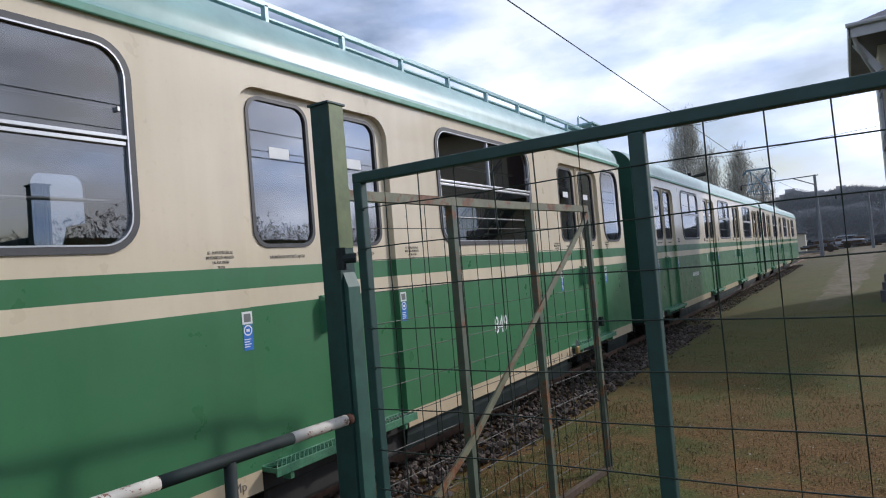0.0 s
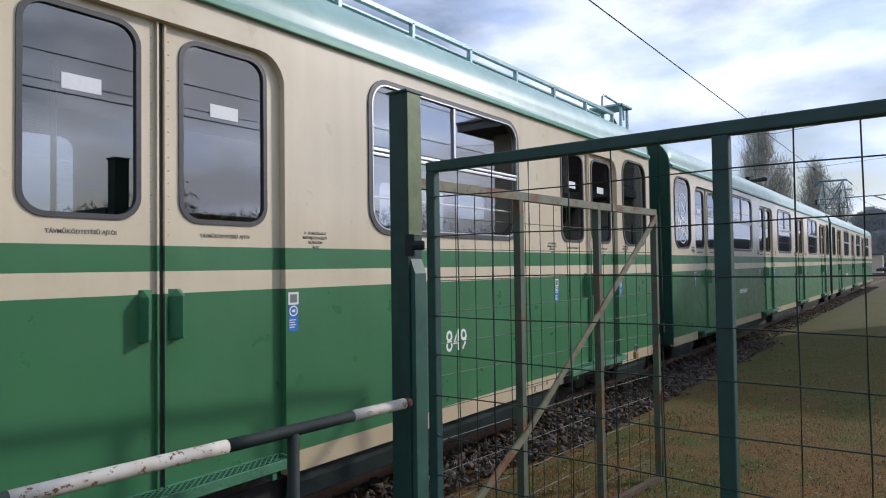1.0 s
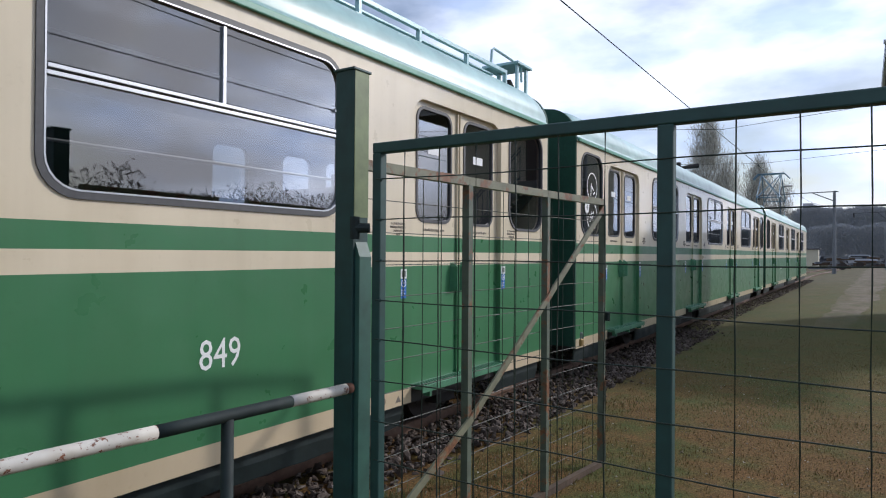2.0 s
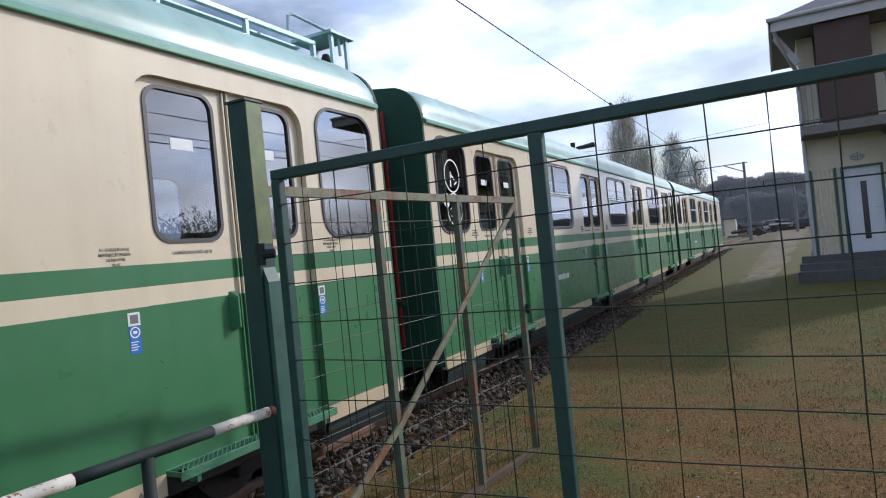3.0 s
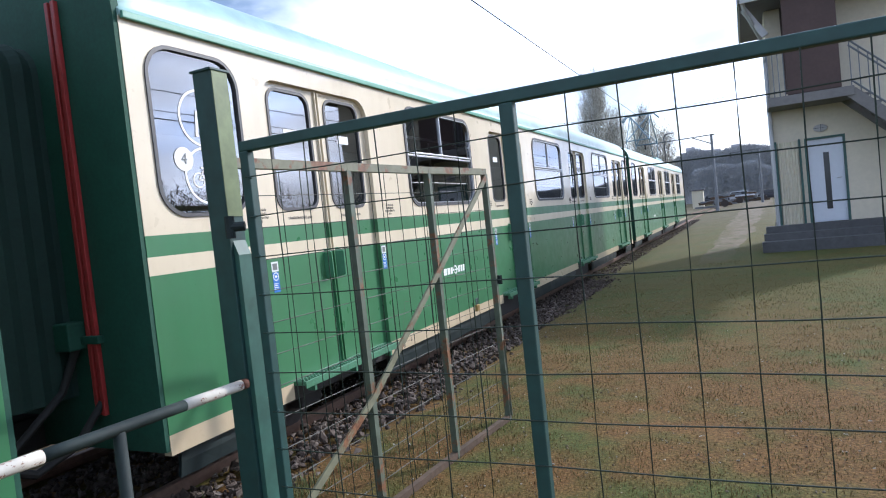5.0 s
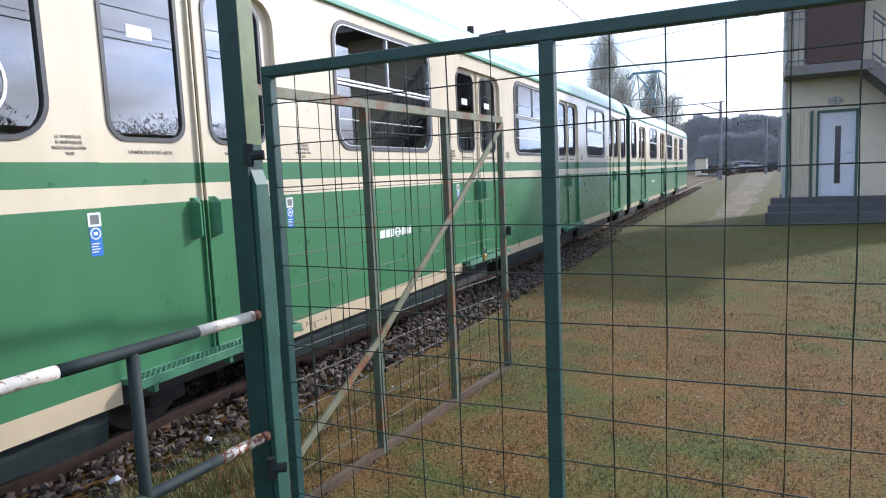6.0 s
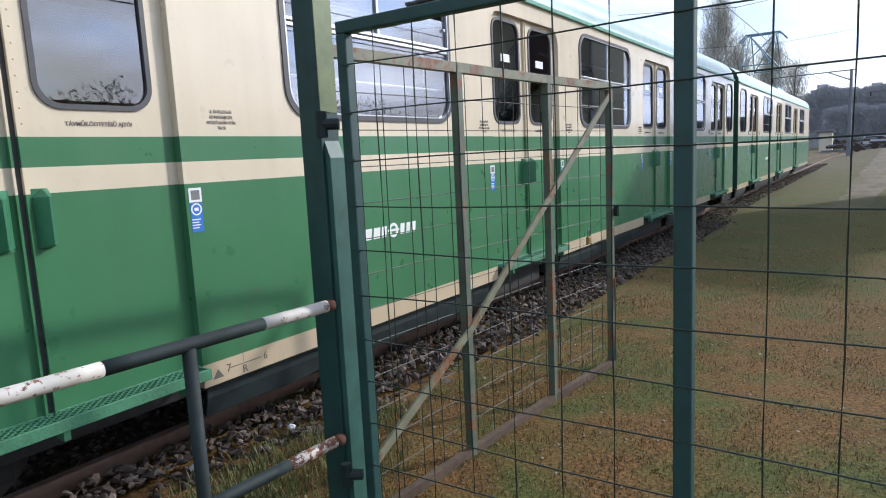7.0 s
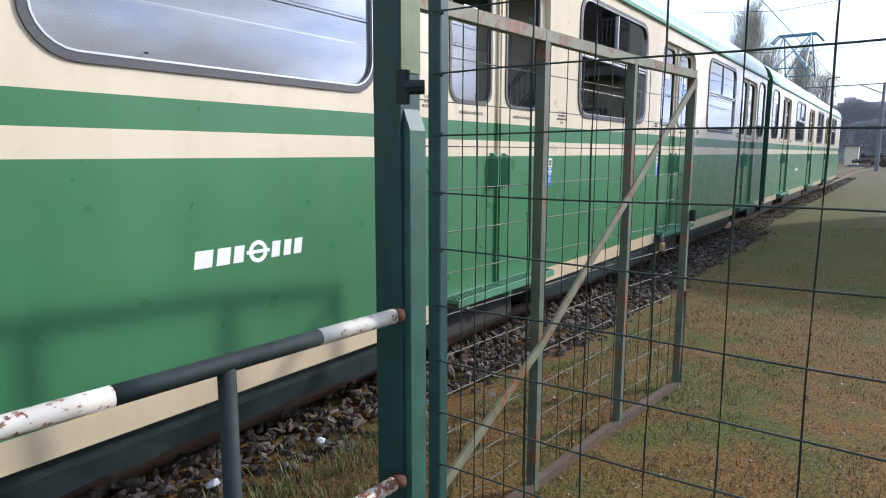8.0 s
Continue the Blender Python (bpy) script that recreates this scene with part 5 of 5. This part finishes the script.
make_block(-1.5, 6.0, 175, 12.2, 3, 5)


def make_parked(name, label, x, y, l, h, mat_, turn=0.0):
    c = thing(name, label, "car", "parked vehicles")
    bm = boxes((-l / 2, l / 2, -0.85, 0.85, 0.28, 0.28 + h * 0.45), bevel=0.12)
    vs = box(bm, -l * 0.30, l * 0.34, -0.76, 0.76, 0.28 + h * 0.45, h)
    for v in vs:
        if v.co.z > h - 0.1:
            v.co.x *= 0.78
            v.co.y *= 0.88
    part("body", bm, mat_, c)
    part("window", boxes((-l * 0.24, l * 0.26, -0.775, 0.775, 0.30 + h * 0.5, h - 0.14), bevel=0.02), M_DARKGLASS, c)
    for sx in (-0.32, 0.32):
        for sy in (-0.84, 0.72):
            bm = bmesh.new()
            tube(bm, [(sx * l, sy, 0.31), (sx * l, sy + 0.14, 0.31)], 0.31, 14)
            part("wheel", bm, M_TYRE, c)
    c.matrix_basis = pose(x, y, 0.03, 0, 0, turn)


make_parked("parked_car", "dark parked car beyond the track bend", -2.4, 100, 4.2, 1.45, M_CAR_DARK, 10)
make_parked("parked_van", "grey parked van beyond the track bend", 0.9, 108, 4.4, 1.7, M_CAR_GREY, 4)
make_parked("parked_car", "dark parked saloon beyond the track bend", 5.0, 104, 4.2, 1.4, M_CAR_DARK, -6)
make_parked("parked_car", "silver parked car beyond the track bend", 8.6, 108, 4.2, 1.4, M_CAR_GREY, 8)
hut = thing("track_hut", "small cream hut beside the far track", "hut")
part("wall", boxes((-4.6, -3.2, 92, 94, 0, 2.3), bevel=0.03), M_CORR, hut)
part("roof", boxes((-4.8, -3.0, 91.8, 94.2, 2.3, 2.45), bevel=0.03), M_ROOFTILE, hut)


def make_scrap(x, y, seed):
    """A heap of rusty track material: stacked sleepers, crates and a spare wheel."""
    rnd_ = random.Random(seed)
    pile = thing("scrap_pile", "dark heap of rusty track parts by the far rails", "scrap", "scrap heaps")
    for k in range(9):
        bm = bmesh.new()
        a = Vector((x + rnd_.uniform(-1.3, 1.3), y + rnd_.uniform(-1, 1), 0.14 + 0.17 * k * rnd_.uniform(0.4, 1.0)))
        d = Vector((rnd_.uniform(0.5, 1.3), rnd_.uniform(-0.6, 0.6), rnd_.uniform(-0.12, 0.12)))
        beam(bm, a - d, a + d, rnd_.uniform(0.2, 0.45), rnd_.uniform(0.18, 0.34))
        part("sleeper_beam", bm, M_SOILED if k % 2 else M_STEELRAIL, pile)
    bm = bmesh.new()
    tube(bm, [(x + 1.5, y - 1.2, 0.42), (x + 1.5, y - 1.06, 0.42)], 0.42, 18)
    part("spare_wheel", bm, M_WHEEL, pile)


make_scrap(-1.9, 84, 51)
make_scrap(-0.4, 97, 52)
make_scrap(2.6, 101, 53)


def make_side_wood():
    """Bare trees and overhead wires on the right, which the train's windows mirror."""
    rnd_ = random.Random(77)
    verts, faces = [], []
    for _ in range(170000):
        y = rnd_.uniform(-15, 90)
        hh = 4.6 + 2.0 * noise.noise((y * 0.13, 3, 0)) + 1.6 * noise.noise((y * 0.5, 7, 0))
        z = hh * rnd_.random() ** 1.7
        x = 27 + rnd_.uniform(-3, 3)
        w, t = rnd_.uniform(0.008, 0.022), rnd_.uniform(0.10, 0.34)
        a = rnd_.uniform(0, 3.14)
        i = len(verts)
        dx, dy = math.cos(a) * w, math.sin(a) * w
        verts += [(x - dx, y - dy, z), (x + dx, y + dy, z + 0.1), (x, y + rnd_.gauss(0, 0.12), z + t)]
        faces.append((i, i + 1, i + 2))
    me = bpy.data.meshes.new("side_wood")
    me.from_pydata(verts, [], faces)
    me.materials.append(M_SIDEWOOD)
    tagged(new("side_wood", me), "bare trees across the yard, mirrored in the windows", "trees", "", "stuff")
    for x, z in ((5.5, 5.9), (5.7, 7.0), (7.4, 4.6), (9.5, 5.9), (9.6, 7.1), (13.0, 6.3)):
        w = thing("yard_wire", "overhead wire over the yard", "wire", "yard wires")
        bm = bmesh.new()
        tube(bm, [(x, y, z + (0.35 * ((y / 30) % 1 - 0.5) ** 2 * 4 if z > 6.5 else 0)) for y in range(-30, 91, 3)], 0.014, 5)
        part("wire", bm, M_RAILBLACK, w)
        for y in (-30.2, 90.2):
            part("end_pole", tubes([[(x, y, -0.1), (x, y, z + 0.3)]], 0.09, 8), M_STEELRAIL, w)


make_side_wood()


# ---- ballast, pebbles, grass ----
def rock_shapes(rnd, n=8):
    out = []
    for _ in range(n):
        bm = bmesh.new()
        bmesh.ops.create_icosphere(bm, subdivisions=1, radius=1.0)
        for v in bm.verts:
            v.co *= rnd.uniform(0.5, 1.25)
        bm.verts.index_update()
        out.append(([v.co.copy() for v in bm.verts], [tuple(v.index for v in f.verts) for f in bm.faces]))
        bm.free()
    return out


def scatter(name, spots, material, label, category, seed, flat=0.75):
    rnd = random.Random(seed)
    shapes = rock_shapes(rnd)
    verts, faces = [], []
    for x, y, z, s in spots:
        vs, fs = rnd.choice(shapes)
        m = Euler((rnd.uniform(0, 6.3), rnd.uniform(0, 6.3), rnd.uniform(0, 6.3))).to_matrix()
        k = (s * rnd.uniform(0.9, 1.5), s * rnd.uniform(0.7, 1.1), s * rnd.uniform(0.4, 0.8))
        i = len(verts)
        for v in vs:
            w = m @ Vector((v.x * k[0], v.y * k[1], v.z * k[2]))
            verts.append((x + w.x, y + w.y, z + w.z * flat))
        faces += [tuple(i + j for j in f) for f in fs]
    me = bpy.data.meshes.new(name)
    me.from_pydata(verts, [], faces)
    me.materials.append(material)
    tagged(new(name, me), label, category, "", "stuff")


def ballast_edge(y):
    return (-1.22 if y < 1.8 else -1.22 + 0.57 * min(1, (y - 1.8) / 3.2)) + 0.08 * noise.noise((y * 1.3, 0, 5))


rnd = random.Random(7)
spots = []
while len(spots) < 17000:
    y = -1.5 + 15.5 * rnd.random() ** 1.25
    x = rnd.uniform(-3.4, -0.4)
    e = ballast_edge(y)
    if x > e + rnd.gauss(0, 0.06) or (-1.83 < x < -1.63) or (-3.26 < x < -3.06):
        continue
    z = -0.085 + 0.02 * noise.noise((x * 2, y * 2, 1)) + (0.045 if -1.63 < x < e - 0.15 else 0.0)
    spots.append((x, y, z + rnd.uniform(0, 0.03), rnd.uniform(0.017, 0.034) * (1.45 if rnd.random() < 0.35 else 1.0)))
scatter("ballast", spots, M_STONE, "grey-brown crushed track ballast", "ballast", 8)
spots = []
while len(spots) < 9000:
    y = 14 + 34 * rnd.random()
    x = rnd.uniform(-3.4, -1.05)
    if (-1.83 < x < -1.63) or (-3.26 < x < -3.06):
        continue
    spots.append((x, y, -0.06 + rnd.uniform(0, 0.04), rnd.uniform(0.022, 0.045)))
scatter("far_ballast", spots, M_STONE, "grey-brown crushed track ballast further along", "ballast", 9, 0.5)
spots = []
while len(spots) < 3200:
    y = 0.6 + 10 * rnd.random() ** 1.4
    x = rnd.uniform(-0.9, 4.5)
    spots.append((x, y, ground_height(x, y) + 0.002, rnd.uniform(0.004, 0.012)))
scatter("pebbles", spots, M_PEBBLE, "loose pebbles trodden into the earth", "pebbles", 10)
white = [(-1.30, 1.95, -0.03, 0.05), (-1.22, 2.55, -0.03, 0.035), (-1.25, 1.35, -0.03, 0.04)]
scatter("pale_stones", white, M_CAR_WHITE, "a few pale broken stones by the rail", "stones", 12)


def blades(name, spots, material, label, seed):
    rnd = random.Random(seed)
    verts, faces = [], []
    for x, y, z, h, w in spots:
        a = rnd.uniform(0, 6.283)
        lean = rnd.uniform(0.1, 0.75) * h
        b = a + rnd.uniform(-0.6, 0.6)
        dx, dy = math.cos(a + 1.57) * w, math.sin(a + 1.57) * w
        lx_, ly_ = math.cos(b) * lean, math.sin(b) * lean
        i = len(verts)
        verts += [(x - dx, y - dy, z), (x + dx, y + dy, z), (x + lx_ * 0.4 + dx * 0.7, y + ly_ * 0.4 + dy * 0.7, z + h * 0.6), (x + lx_ * 0.4 - dx * 0.7, y + ly_ * 0.4 - dy * 0.7, z + h * 0.6), (x + lx_, y + ly_, z + h)]
        faces += [(i, i + 1, i + 2, i + 3), (i + 3, i + 2, i + 4)]
    me = bpy.data.meshes.new(name)
    me.from_pydata(verts, [], faces)
    me.materials.append(material)
    tagged(new(name, me), label, "grass", "", "stuff")


rnd = random.Random(21)
dry, green = [], []
while len(dry) + len(green) < 110000:
    y = 0.4 + 15 * rnd.random() ** 1.7
    x = rnd.uniform(-1.15, 1.0 + y * 0.6)
    if x < ballast_edge(y) + 0.05:
        continue
    d = noise.noise((x * 0.8, y * 0.8, 2)) + 0.5 * noise.noise((x * 2.7, y * 2.7, 4))
    if d < -0.25 and rnd.random() < 0.75:
        continue
    z = ground_height(x, y) - 0.003
    wet = noise.noise((x * 0.55 + 3, y * 0.55, 9)) + (0.55 if x < 0.0 and y < 4.0 else -0.16 + 0.40 * min(1.0, max(0.0, (y - 3.5) / 4.0)))
    s = (x, y, z, rnd.uniform(0.008, 0.028) * (1.4 if wet > 0.15 else 1.0), rnd.uniform(0.0012, 0.0028))
    (green if wet + rnd.gauss(0, 0.25) > 0.28 else dry).append(s)
blades("dry_grass", dry, M_GRASS, "short straw-brown grass", 22)
blades("green_grass", green, M_WEED, "patches of short green grass", 23)
litter = []
while len(litter) < 60000:
    y = 0.5 + 12 * rnd.random() ** 1.8
    x = rnd.uniform(-1.0, 1.0 + y * 0.6)
    if x > ballast_edge(y) + 0.05:
        litter.append((x, y, ground_height(x, y) + 0.001, rnd.uniform(0.003, 0.012), rnd.uniform(0.0015, 0.004)))
blades("straw_litter", litter, M_STRAW, "dry straw flecks and leaf litter on the soil", 25)
tuft = []
for cx, cy, n in ((-0.75, 1.9, 260), (-0.55, 1.3, 260), (-0.95, 2.6, 160), (-0.35, 1.7, 220), (-0.7, 0.8, 200), (-0.9, 1.5, 200), (-0.5, 2.3, 200), (-1.02, 1.9, 180), (-0.95, 1.1, 180), (-0.6, 1.65, 260), (-1.05, 2.3, 120), (-0.75, 2.9, 160)):
    for _ in range(2 * n):
        x, y = cx + rnd.gauss(0, 0.14), cy + rnd.gauss(0, 0.16)
        tuft.append((x, y, ground_height(x, y), rnd.uniform(0.03, 0.11), rnd.uniform(0.0015, 0.0035)))
blades("weed_tufts", tuft, M_WEED, "taller green weeds beside the ballast", 24)


# sleepers between the rails
def make_sleepers():
    bm = bmesh.new()
    box(bm, -1.2, 1.2, -0.12, 0.12, -0.24, -0.115, bevel=0.015)
    me = bpy.data.meshes.new("sleeper")
    bm.to_mesh(me)
    bm.free()
    me.materials.append(M_SLEEPER)
    bed = thing("track_sleepers", "weathered sleepers half buried in ballast", "sleepers", "", "structure")
    for k in range(60):
        ob = new("sleeper", me)
        ob.parent = bed
        ob.location = (TRACK_X, -3 + k * 0.65, 0.01)


make_sleepers()

# ---- movement ----
TRAVEL = [(0.0, -0.000), (0.5, -0.855), (1.0, -1.679), (1.5, -2.519), (2.0, -3.368), (2.5, -4.208), (3.0, -5.057), (3.5, -5.898), (4.0, -6.735), (4.5, -7.520), (5.0, -8.258), (5.5, -9.008), (6.0, -9.756), (6.5, -10.487), (7.0, -11.204), (7.5, -11.921), (8.0, -12.649)]


def travel(t):
    for (ta, ya), (tb, yb) in zip(TRAVEL, TRAVEL[1:]):
        if t <= tb:
            return ya + (yb - ya) * (t - ta) / (tb - ta)
    return TRAVEL[-1][1]


def motions():
    for car in (car_a, car_b, car_c):
        walk(car, [(t, pose(0, y, 0)) for t, y in TRAVEL])
    for w, y in WHEELS:
        walk(w, [(k * 0.2, pose(TRACK_X, y, 0.35, math.degrees(-travel(k * 0.2) / 0.33) % 360)) for k in range(41)])


motions()
